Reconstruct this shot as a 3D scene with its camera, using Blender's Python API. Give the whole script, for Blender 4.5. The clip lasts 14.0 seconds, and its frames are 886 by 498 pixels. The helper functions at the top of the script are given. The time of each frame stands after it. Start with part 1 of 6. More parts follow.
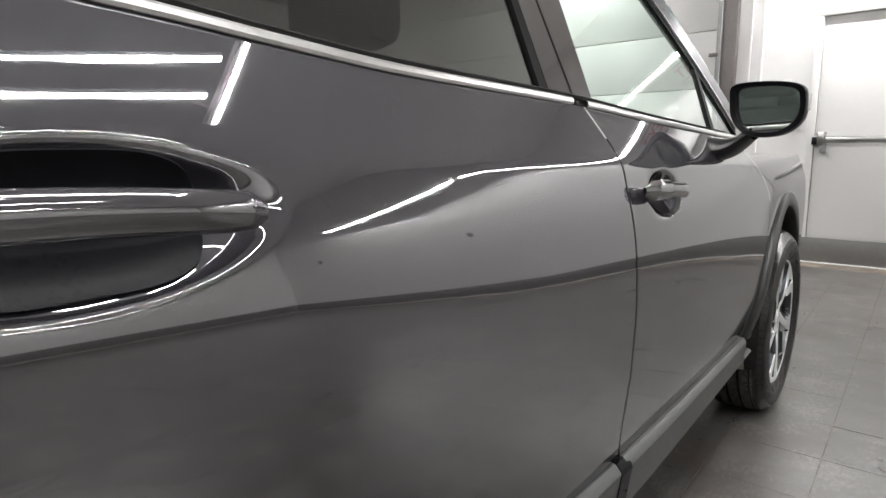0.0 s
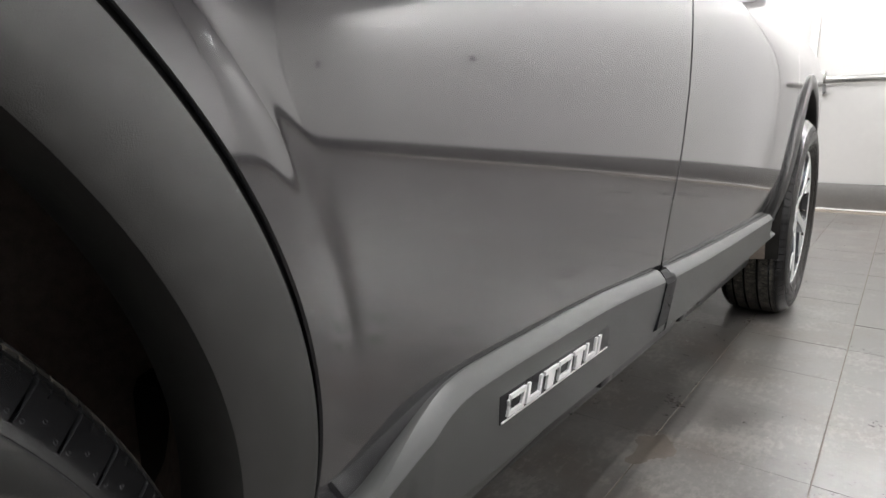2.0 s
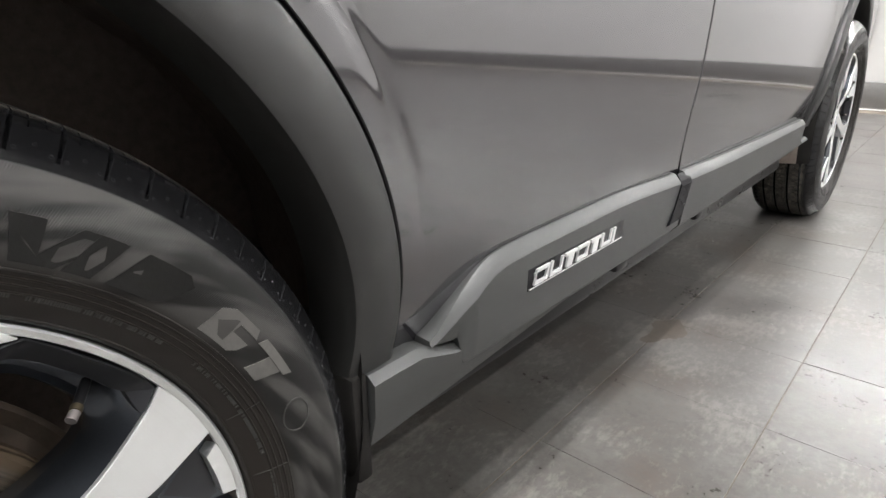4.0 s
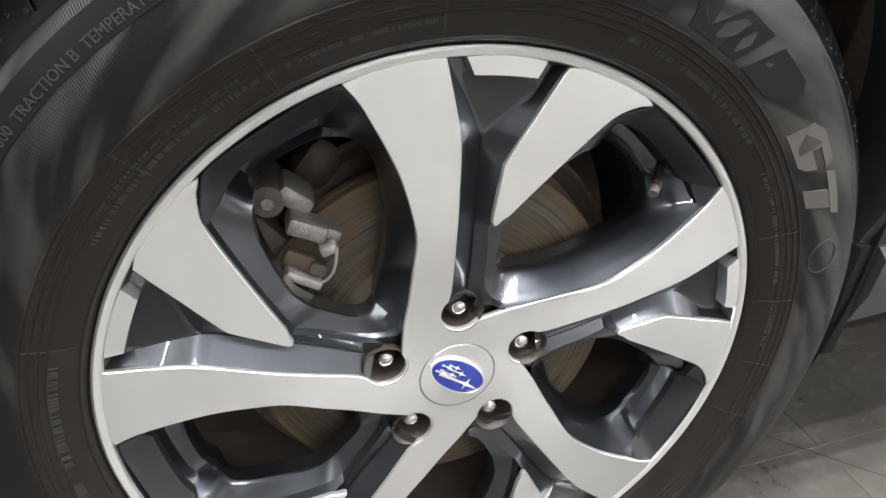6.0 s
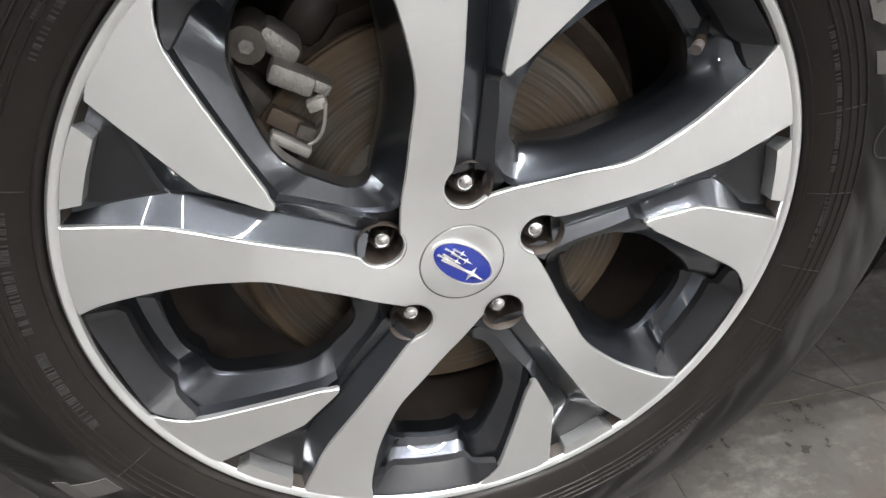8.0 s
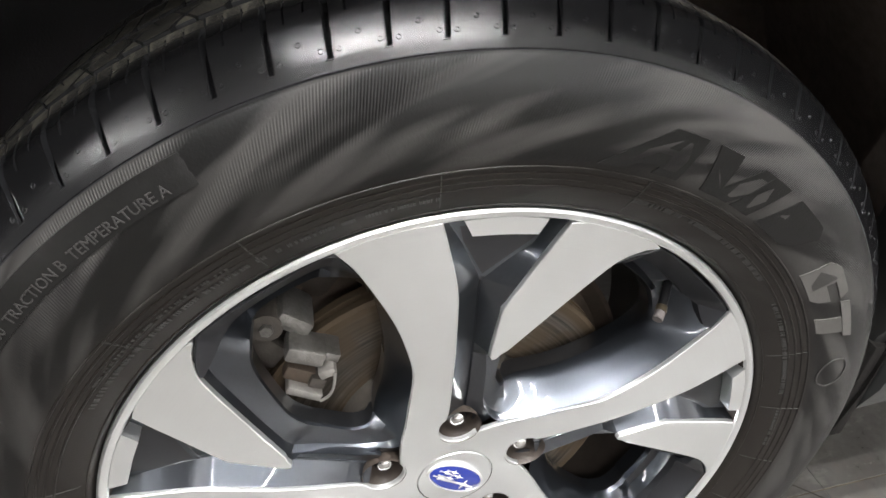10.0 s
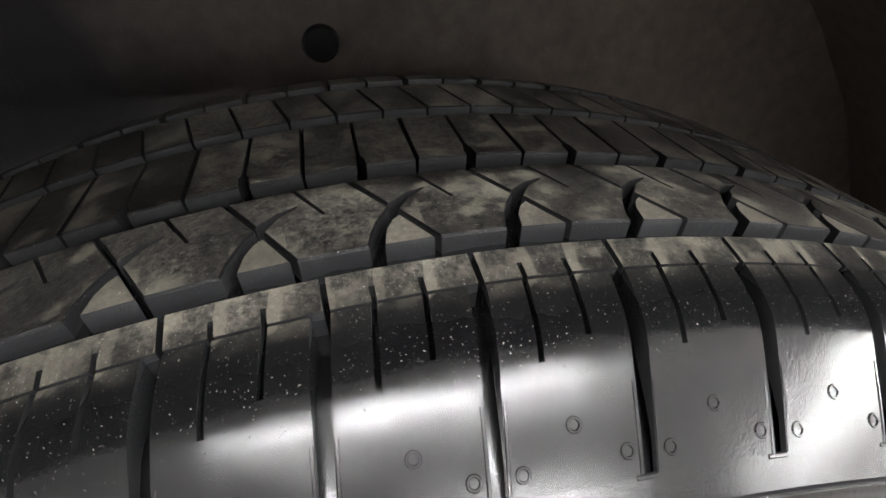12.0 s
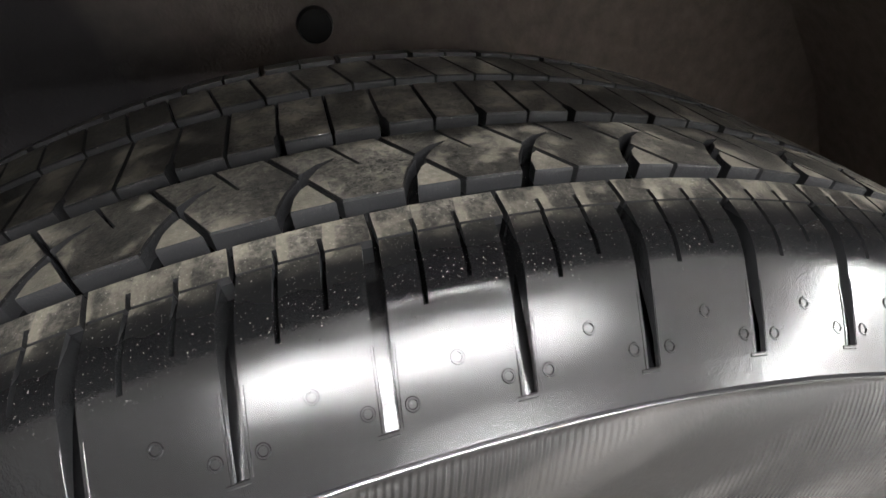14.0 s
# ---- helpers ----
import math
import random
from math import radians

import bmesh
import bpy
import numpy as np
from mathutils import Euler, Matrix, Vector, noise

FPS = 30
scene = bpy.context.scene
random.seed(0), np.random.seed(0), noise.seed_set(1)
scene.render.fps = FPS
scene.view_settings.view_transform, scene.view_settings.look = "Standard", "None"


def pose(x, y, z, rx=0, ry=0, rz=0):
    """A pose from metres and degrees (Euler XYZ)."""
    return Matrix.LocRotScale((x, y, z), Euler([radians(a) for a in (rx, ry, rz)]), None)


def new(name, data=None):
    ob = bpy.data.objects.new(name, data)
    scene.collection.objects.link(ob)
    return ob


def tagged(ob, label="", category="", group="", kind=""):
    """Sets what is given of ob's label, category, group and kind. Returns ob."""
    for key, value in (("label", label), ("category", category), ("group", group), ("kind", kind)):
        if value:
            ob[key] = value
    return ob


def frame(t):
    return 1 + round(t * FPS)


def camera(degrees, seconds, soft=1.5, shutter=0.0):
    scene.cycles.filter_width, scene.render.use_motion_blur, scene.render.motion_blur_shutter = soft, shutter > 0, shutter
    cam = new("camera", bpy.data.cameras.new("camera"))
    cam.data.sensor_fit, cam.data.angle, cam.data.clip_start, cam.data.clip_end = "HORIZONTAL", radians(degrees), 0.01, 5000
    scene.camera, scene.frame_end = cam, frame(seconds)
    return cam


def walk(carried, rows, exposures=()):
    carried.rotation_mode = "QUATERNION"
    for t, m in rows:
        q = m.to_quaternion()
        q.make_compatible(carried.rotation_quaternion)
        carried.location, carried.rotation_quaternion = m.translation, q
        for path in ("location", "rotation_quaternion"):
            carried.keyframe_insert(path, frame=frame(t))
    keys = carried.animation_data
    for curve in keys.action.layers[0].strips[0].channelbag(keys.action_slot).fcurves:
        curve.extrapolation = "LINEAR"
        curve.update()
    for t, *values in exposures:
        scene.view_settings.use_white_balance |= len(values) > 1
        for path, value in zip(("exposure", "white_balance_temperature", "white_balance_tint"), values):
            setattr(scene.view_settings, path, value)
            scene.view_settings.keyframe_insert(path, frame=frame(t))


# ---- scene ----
cam = camera(73.59, 14.0)
PATH = [
    (0.0, 0.3963, 0.1293, 1.0574, 39.12, -9.79, 0.72),
    (0.5, 0.3826, 0.1557, 0.9324, 38.87, -9.32, 0.29),
    (1.0, 0.3399, 0.1619, 0.8343, 38.27, -9.20, 0.11),
    (1.5, 0.3010, 0.1603, 0.7541, 38.12, -10.08, -0.41),
    (2.0, 0.2771, 0.1988, 0.6809, 37.58, -11.44, 0.12),
    (4.5, 0.3817, 0.0023, 0.7228, 45.44, -24.71, -0.34),
    (5.0, 0.3630, -0.0692, 0.7186, 58.69, -26.43, 0.45),
    (5.5, 0.3326, -0.1037, 0.6935, 69.83, -29.12, 0.66),
    (6.0, 0.3165, -0.0948, 0.6750, 74.79, -31.33, 0.92),
    (6.5, 0.3009, -0.0779, 0.6383, 76.76, -32.13, 1.17),
    (7.0, 0.3021, -0.0754, 0.5791, 77.47, -33.03, 1.16),
    (9.5, 0.3212, -0.0860, 0.7130, 77.14, -36.66, 0.83),
    (10.0, 0.2520, -0.0614, 0.7729, 77.28, -36.28, 0.98),
    (10.5, 0.1630, -0.0452, 0.7985, 76.71, -33.70, 1.15),
    (11.0, 0.1031, -0.0398, 0.7950, 75.83, -32.62, 0.51),
    (11.5, 0.0690, -0.0355, 0.7845, 75.89, -31.95, 0.74),
    (12.0, 0.0490, -0.0238, 0.7753, 76.13, -31.26, 0.62),
    (12.5, 0.0430, -0.0268, 0.7727, 75.51, -31.77, 0.88),
    (13.0, 0.0419, -0.0289, 0.7721, 75.08, -31.86, 0.79),
    (13.5, 0.0487, -0.0330, 0.7724, 74.60, -32.22, 0.76),
    (14.0, 0.0654, -0.0385, 0.7748, 73.83, -32.33, 0.65),
]
EXPOSURES = [(0.0, 0.90), (0.5, 1.02), (1.0, 1.10), (2.0, 1.40), (4.5, 1.90), (5.5, 1.98), (6.5, 1.92), (9.5, 1.72), (10.1, 2.2), (10.5, 2.72), (11.0, 3.05), (12.0, 3.25), (12.5, 3.35), (13.2, 3.36), (14.0, 3.46)]
walk(cam, [(t, pose(x, y, z, 90 + pitch, roll, yaw)) for t, x, y, z, yaw, pitch, roll in PATH], EXPOSURES)

# ---------- light ----------
world = bpy.data.worlds.new("world")
scene.world = world
world.use_nodes = True
world.node_tree.nodes["Background"].inputs["Color"].default_value = (0.9, 0.95, 1.0, 1)
world.node_tree.nodes["Background"].inputs["Strength"].default_value = 0.02
STRIP_POWER = 185.0
CEILING = 3.6
# each strip: one end, the other end, height, share of the full power
# x 1.02, 1.30, 2.50, 5.4 and 6.4: fill strips added for brightness
STRIPS = [((0.36, -1.5), (0.36, 1.85), 3.35, 0.5), ((0.60, -1.5), (0.60, 1.85), 3.35, 0.5), ((0.16, 1.95), (0.82, 1.95), 3.35, 0.5),
          ((-0.9, 6.02), (3.45, 6.02), 2.66, 1.0), ((3.55, 6.02), (5.95, 6.02), 2.66, 1.0), ((1.02, -0.8), (1.02, 1.1), 3.35, 0.5),
          ((1.30, -4.4), (1.30, -2.6), 3.35, 0.25), ((2.50, -1.3), (2.50, 2.0), 3.35, 0.5), ((5.4, 0.4), (5.4, 2.6), 3.35, 1.0),
          ((6.4, 0.8), (6.4, 3.6), 3.35, 0.8), ((-2.7, -3.6), (-2.7, 1.1), 3.35, 1.0), ((-2.7, 1.3), (-2.7, 5.8), 3.35, 1.0)]
WALL_X = 7.6          # wall beside the car
WALL_Y = 6.23         # wall ahead of the car


# ---------- materials ----------
def setup(name):
    m = bpy.data.materials.new(name)
    m.use_nodes = True
    nt = m.node_tree
    return m, nt, nt.nodes["Principled BSDF"]


def node(nt, kind, **values):
    n = nt.nodes.new(kind)
    for key, value in values.items():
        if key == "op":
            n.operation = value
        else:
            n.inputs[key.replace("_", " ")].default_value = value
    return n


def noise_at(nt, coord, scale, detail=4.0, rough=0.55, stretch=None):
    n = node(nt, "ShaderNodeTexNoise", Scale=scale, Detail=detail, Roughness=rough)
    if stretch:
        mp = nt.nodes.new("ShaderNodeMapping")
        mp.inputs["Scale"].default_value = stretch
        nt.links.new(coord, mp.inputs["Vector"])
        coord = mp.outputs["Vector"]
    nt.links.new(coord, n.inputs["Vector"])
    return n.outputs["Fac"]


def span(nt, value, a, b, lo, hi):
    n = node(nt, "ShaderNodeMapRange", From_Min=a, From_Max=b, To_Min=lo, To_Max=hi)
    nt.links.new(value, n.inputs["Value"])
    return n.outputs["Result"]


def math_node(nt, op, a, b=None):
    n = nt.nodes.new("ShaderNodeMath")
    n.operation = op
    for i, v in enumerate((a, b)):
        if v is None:
            continue
        if isinstance(v, (int, float)):
            n.inputs[i].default_value = v
        else:
            nt.links.new(v, n.inputs[i])
    return n.outputs[0]


def mixed(nt, fac, a, b):
    n = nt.nodes.new("ShaderNodeMix")
    n.data_type = "RGBA"
    for sock, v in ((n.inputs[6], a), (n.inputs[7], b)):
        if isinstance(v, tuple):
            sock.default_value = (*v, 1)
        else:
            nt.links.new(v, sock)
    if isinstance(fac, (int, float)):
        n.inputs[0].default_value = fac
    else:
        nt.links.new(fac, n.inputs[0])
    return n.outputs[2]


def bumped(nt, bsdf, height, strength, distance=0.001):
    b = node(nt, "ShaderNodeBump", Strength=strength, Distance=distance)
    nt.links.new(height, b.inputs["Height"])
    nt.links.new(b.outputs["Normal"], bsdf.inputs["Normal"])
    return b


def mat(name, color, rough, metal=0.0, vary=0.12, coarse=3.0, fine=60.0, bump=0.0, bump_scale=300.0,
        rough_vary=0.06, coat=0.0, coat_rough=0.03, stretch=None, specular=0.5):
    """A plain surface with two scales of variation in colour and gloss, and fine relief."""
    m, nt, b = setup(name)
    co = nt.nodes.new("ShaderNodeTexCoord").outputs["Object"]
    big, small = noise_at(nt, co, coarse, stretch=stretch), noise_at(nt, co, fine, stretch=stretch)
    both = math_node(nt, "ADD", math_node(nt, "MULTIPLY", big, 0.6), math_node(nt, "MULTIPLY", small, 0.4))
    fac = span(nt, both, 0.3, 0.7, 0.0, 1.0)
    dark = tuple(c * (1 - vary) for c in color)
    light = tuple(min(1.0, c * (1 + vary)) for c in color)
    nt.links.new(mixed(nt, fac, dark, light), b.inputs["Base Color"])
    nt.links.new(span(nt, both, 0.3, 0.7, max(0.02, rough - rough_vary), min(1.0, rough + rough_vary)), b.inputs["Roughness"])
    b.inputs["Metallic"].default_value = metal
    b.inputs["Specular IOR Level"].default_value = specular
    b.inputs["Coat Weight"].default_value = coat
    b.inputs["Coat Roughness"].default_value = coat_rough
    if bump:
        bumped(nt, b, noise_at(nt, co, bump_scale, 3.0), bump)
    return m


def polar(nt):
    """Radius and angle round the axle, from a wheel's own coordinates."""
    co = nt.nodes.new("ShaderNodeTexCoord").outputs["Object"]
    sep = nt.nodes.new("ShaderNodeSeparateXYZ")
    nt.links.new(co, sep.inputs[0])
    x, y, z = sep.outputs
    r = math_node(nt, "SQRT", math_node(nt, "ADD", math_node(nt, "MULTIPLY", y, y), math_node(nt, "MULTIPLY", z, z)))
    return co, x, r, math_node(nt, "ARCTAN2", z, y)


def body_paint():
    m, nt, b = setup("grey metallic paint")
    co = nt.nodes.new("ShaderNodeTexCoord").outputs["Object"]
    flake = noise_at(nt, co, 2600.0, 1.0)
    big = noise_at(nt, co, 2.2, 3.0)
    c = mixed(nt, span(nt, flake, 0.35, 0.7, 0, 1), (0.0135, 0.0128, 0.0152), (0.0205, 0.0195, 0.0228))
    nt.links.new(c, b.inputs["Base Color"])
    b.inputs["Metallic"].default_value = 0.12
    nt.links.new(span(nt, big, 0.3, 0.7, 0.50, 0.58), b.inputs["Roughness"])
    b.inputs["Coat Weight"].default_value = 1.0
    # a thin road film dulls the clear coat towards the sills
    sep = nt.nodes.new("ShaderNodeSeparateXYZ")
    nt.links.new(nt.nodes.new("ShaderNodeNewGeometry").outputs["Position"], sep.inputs[0])
    film = span(nt, sep.outputs[2], 0.50, 0.92, 0.075, 0.026)
    nt.links.new(math_node(nt, "MULTIPLY", film, span(nt, noise_at(nt, co, 9.0), 0.3, 0.75, 0.8, 1.3)), b.inputs["Coat Roughness"])
    b.inputs["Coat IOR"].default_value = 2.5
    b.inputs["Coat Tint"].default_value = (0.975, 0.965, 1.0, 1)
    b.inputs["Specular IOR Level"].default_value = 0.08
    return m


def machined_alloy():
    m, nt, b = setup("machined alloy")
    co, x, r, ang = polar(nt)
    rings = node(nt, "ShaderNodeTexNoise", Scale=1.0, Detail=2.0)
    comb = nt.nodes.new("ShaderNodeCombineXYZ")
    nt.links.new(math_node(nt, "MULTIPLY", r, 5200.0), comb.inputs[0])
    nt.links.new(math_node(nt, "MULTIPLY", ang, 0.7), comb.inputs[1])
    nt.links.new(comb.outputs[0], rings.inputs["Vector"])
    soft = noise_at(nt, co, 9.0, 3.0)
    tone = math_node(nt, "ADD", math_node(nt, "MULTIPLY", rings.outputs["Fac"], 0.35), math_node(nt, "MULTIPLY", soft, 0.65))
    nt.links.new(mixed(nt, span(nt, tone, 0.35, 0.65, 0, 1), (0.79, 0.805, 0.80), (0.85, 0.868, 0.862)), b.inputs["Base Color"])
    b.inputs["Metallic"].default_value = 0.92
    nt.links.new(span(nt, noise_at(nt, co, 30.0), 0.3, 0.7, 0.34, 0.38), b.inputs["Roughness"])
    bumped(nt, b, rings.outputs["Fac"], 0.02, 0.0002)
    # turning marks run round the axle
    cross = nt.nodes.new("ShaderNodeVectorMath")
    cross.operation = "CROSS_PRODUCT"
    cross.inputs[0].default_value = (1, 0, 0)
    nt.links.new(co, cross.inputs[1])
    turn = nt.nodes.new("ShaderNodeVectorTransform")
    turn.vector_type, turn.convert_from, turn.convert_to = "VECTOR", "OBJECT", "WORLD"
    nt.links.new(cross.outputs[0], turn.inputs[0])
    nt.links.new(turn.outputs[0], b.inputs["Tangent"])
    b.inputs["Anisotropic"].default_value = 0.5
    return m


def brake_iron():
    m, nt, b = setup("rusty brake iron")
    co, x, r, ang = polar(nt)
    rings = node(nt, "ShaderNodeTexNoise", Scale=1.0, Detail=4.0)
    comb = nt.nodes.new("ShaderNodeCombineXYZ")
    nt.links.new(math_node(nt, "MULTIPLY", r, 420.0), comb.inputs[0])
    nt.links.new(math_node(nt, "MULTIPLY", ang, 0.9), comb.inputs[1])
    nt.links.new(comb.outputs[0], rings.inputs["Vector"])
    steel = mixed(nt, span(nt, rings.outputs["Fac"], 0.35, 0.65, 0, 1), (0.030, 0.026, 0.022), (0.125, 0.110, 0.092))
    edge = span(nt, r, 0.140, 0.147, 0.0, 1.0)
    patch = span(nt, noise_at(nt, co, 28.0), 0.42, 0.62, 0.0, 0.8)
    rust = math_node(nt, "MAXIMUM", edge, patch)
    nt.links.new(mixed(nt, rust, steel, (0.075, 0.052, 0.030)), b.inputs["Base Color"])
    nt.links.new(span(nt, rust, 0, 1, 0.5, 0.15), b.inputs["Metallic"])
    nt.links.new(span(nt, rust, 0, 1, 0.38, 0.75), b.inputs["Roughness"])
    bumped(nt, b, rings.outputs["Fac"], 0.35, 0.0006)
    return m


def sidewall_rubber():
    m, nt, b = setup("tyre sidewall rubber")
    co, x, r, ang = polar(nt)
    # fine radial ribs between two rings, broken by long swooshes
    ribs = math_node(nt, "SINE", math_node(nt, "ADD", math_node(nt, "MULTIPLY", ang, 1360.0), math_node(nt, "MULTIPLY", r, 1400.0)))
    band = math_node(nt, "MULTIPLY", span(nt, r, 0.296, 0.310, 0, 1), span(nt, r, 0.331, 0.334, 1, 0))
    swoosh = math_node(nt, "SINE", math_node(nt, "ADD", math_node(nt, "MULTIPLY", ang, 15.0), math_node(nt, "MULTIPLY", r, 120.0)))
    mask = math_node(nt, "MULTIPLY", band, span(nt, swoosh, -0.5, 0.25, 0.0, 1.0))
    relief = math_node(nt, "ADD", math_node(nt, "MULTIPLY", math_node(nt, "MULTIPLY", ribs, mask), 0.5),
                       math_node(nt, "MULTIPLY", noise_at(nt, co, 700.0, 2.0), 0.3))
    bumped(nt, b, relief, 0.36, 0.0007)
    wipe = node(nt, "ShaderNodeTexNoise", Scale=1.0, Detail=1.6)
    comb = nt.nodes.new("ShaderNodeCombineXYZ")
    nt.links.new(math_node(nt, "ADD", math_node(nt, "MULTIPLY", ang, 6.5), math_node(nt, "MULTIPLY", r, 52.0)), comb.inputs[0])
    nt.links.new(math_node(nt, "MULTIPLY", r, 26.0), comb.inputs[1])
    nt.links.new(comb.outputs[0], wipe.inputs["Vector"])
    fac = span(nt, wipe.outputs["Fac"], 0.44, 0.60, 0, 1)
    inner = span(nt, r, 0.276, 0.284, 1.0, 0.0)
    base = mixed(nt, fac, (0.0045, 0.0043, 0.0041), (0.034, 0.0325, 0.0305))
    nt.links.new(mixed(nt, inner, base, (0.0120, 0.0098, 0.0080)), b.inputs["Base Color"])
    nt.links.new(span(nt, fac, 0, 1, 0.40, 0.56), b.inputs["Roughness"])
    b.inputs["Specular IOR Level"].default_value = 0.30
    return m


def tread_rubber(name, floor):
    m, nt, b = setup(name)
    co, x, r, ang = polar(nt)
    pos = nt.nodes.new("ShaderNodeNewGeometry").outputs["Position"]
    grit = noise_at(nt, pos, 420.0, 6.0, 0.78)
    patch = noise_at(nt, pos, 42.0, 4.0, 0.6)
    film = noise_at(nt, pos, 130.0, 3.0, 0.5)
    # the leaning axle: tread radius read at the crown's own lean
    high = math_node(nt, "ADD", r, math_node(nt, "MULTIPLY", math_node(nt, "MINIMUM", x, 0.0), 0.0337))
    crown = span(nt, high, 0.3590, 0.3618, 0.0, 1.0)
    grey = math_node(nt, "MULTIPLY", crown, span(nt, math_node(nt, "ADD", math_node(nt, "MULTIPLY", patch, 0.8), math_node(nt, "MULTIPLY", grit, 1.5)), 0.95, 1.50, 0.02, 0.52))
    tan = math_node(nt, "MULTIPLY", crown, span(nt, math_node(nt, "ADD", film, math_node(nt, "MULTIPLY", patch, 0.7)), 0.90, 0.99, 0.0, 0.70))
    speck = math_node(nt, "MULTIPLY", span(nt, noise_at(nt, pos, 2300.0, 2.0, 0.5), 0.690, 0.720, 0, 1), span(nt, high, 0.3515, 0.3585, 0.0, 0.62))
    # pale dust caught behind the slots of the shoulder and between hook and sipe
    along = math_node(nt, "MULTIPLY", ang, -363.7)
    slot = math_node(nt, "FRACT", math_node(nt, "DIVIDE", math_node(nt, "ADD", math_node(nt, "SUBTRACT", along, 16.6), math_node(nt, "MULTIPLY", math_node(nt, "MAXIMUM", math_node(nt, "ADD", x, 0.03), 0.0), 133.0)), 9.29))
    heap = math_node(nt, "MULTIPLY", math_node(nt, "MULTIPLY", span(nt, x, -0.0335, -0.0325, 0.0, 1.0), span(nt, x, -0.0225, -0.0165, 1.0, 0.0)), span(nt, slot, 0.08, 0.62, 1.0, 0.0))
    hook = math_node(nt, "FRACT", math_node(nt, "DIVIDE", along, 27.87))
    wedge = math_node(nt, "MULTIPLY", math_node(nt, "MULTIPLY", span(nt, x, -0.0500, -0.0460, 0.0, 1.0), span(nt, x, -0.0345, -0.0335, 1.0, 0.0)), span(nt, hook, 0.38, 0.42, 1.0, 0.0))
    heap = math_node(nt, "MAXIMUM", heap, wedge)
    tan = math_node(nt, "MULTIPLY", tan, 0.55)
    tan = math_node(nt, "MAXIMUM", tan, span(nt, math_node(nt, "ADD", math_node(nt, "MULTIPLY", heap, 0.5), math_node(nt, "ADD", math_node(nt, "MULTIPLY", film, 0.5), math_node(nt, "MULTIPLY", patch, 0.4))), 0.77, 0.85, 0.0, 0.36))
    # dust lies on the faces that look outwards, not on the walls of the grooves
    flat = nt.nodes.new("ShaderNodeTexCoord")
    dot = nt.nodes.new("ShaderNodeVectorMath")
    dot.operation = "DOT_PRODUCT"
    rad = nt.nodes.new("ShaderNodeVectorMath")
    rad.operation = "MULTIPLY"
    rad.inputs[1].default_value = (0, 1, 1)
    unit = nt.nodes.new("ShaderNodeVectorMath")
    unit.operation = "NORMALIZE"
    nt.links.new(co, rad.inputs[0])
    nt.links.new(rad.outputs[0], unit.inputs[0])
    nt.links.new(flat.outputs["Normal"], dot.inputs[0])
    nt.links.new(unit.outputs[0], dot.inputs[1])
    each = nt.nodes.new("ShaderNodeObjectInfo").outputs["Random"]
    grey = math_node(nt, "MULTIPLY", grey, span(nt, each, 0.0, 1.0, 0.6, 1.35))
    top = span(nt, dot.outputs["Value"], 0.80, 0.95, 0.0, 1.0)
    grey, tan = math_node(nt, "MULTIPLY", grey, top), math_node(nt, "MULTIPLY", tan, top)
    speck = math_node(nt, "MULTIPLY", speck, span(nt, dot.outputs["Value"], 0.3, 0.7, 0.1, 1.0))
    grain = span(nt, noise_at(nt, pos, 950.0, 4.0, 0.7), 0.36, 0.64, 0.35, 1.55)
    grey = math_node(nt, "MULTIPLY", grey, grain)
    wiped = span(nt, noise_at(nt, pos, 62.0, 4.0, 0.65), 0.40, 0.60, 0.70, 1.15)
    grey, tan = math_node(nt, "MULTIPLY", grey, wiped), math_node(nt, "MULTIPLY", tan, wiped)
    if floor:
        grey, tan = math_node(nt, "MULTIPLY", grey, 0.0), math_node(nt, "MULTIPLY", tan, 0.0)
    # light put into the rubber's colour: groove walls lighter, outward faces darker
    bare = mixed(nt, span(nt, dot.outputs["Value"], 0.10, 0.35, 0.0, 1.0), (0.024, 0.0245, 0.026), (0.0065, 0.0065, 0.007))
    c = mixed(nt, grey, bare, (0.235, 0.218, 0.186))
    c = mixed(nt, tan, c, (0.270, 0.248, 0.200))
    c = mixed(nt, speck, c, (0.50, 0.48, 0.44))
    nt.links.new(c, b.inputs["Base Color"])
    gloss = math_node(nt, "ADD", span(nt, high, 0.3555, 0.3612, 0.135, 0.42), span(nt, high, 0.3540, 0.3580, 0.04, 0.0))
    nt.links.new(span(nt, high, 0.3515, 0.3570, 0.41, 0.26), b.inputs["Specular IOR Level"])
    rough = math_node(nt, "ADD", gloss, math_node(nt, "MULTIPLY", math_node(nt, "SUBTRACT", patch, 0.5), 0.24))
    nt.links.new(math_node(nt, "ADD", rough, math_node(nt, "MULTIPLY", tan, 0.3)), b.inputs["Roughness"])
    bp = bumped(nt, b, math_node(nt, "ADD", math_node(nt, "MULTIPLY", grit, crown), math_node(nt, "MULTIPLY", noise_at(nt, pos, 1500.0, 3.0, 0.6), 0.22)), 0.25, 0.0006)
    nt.links.new(span(nt, high, 0.3565, 0.3612, 0.22, 0.60), bp.inputs["Strength"])
    return m


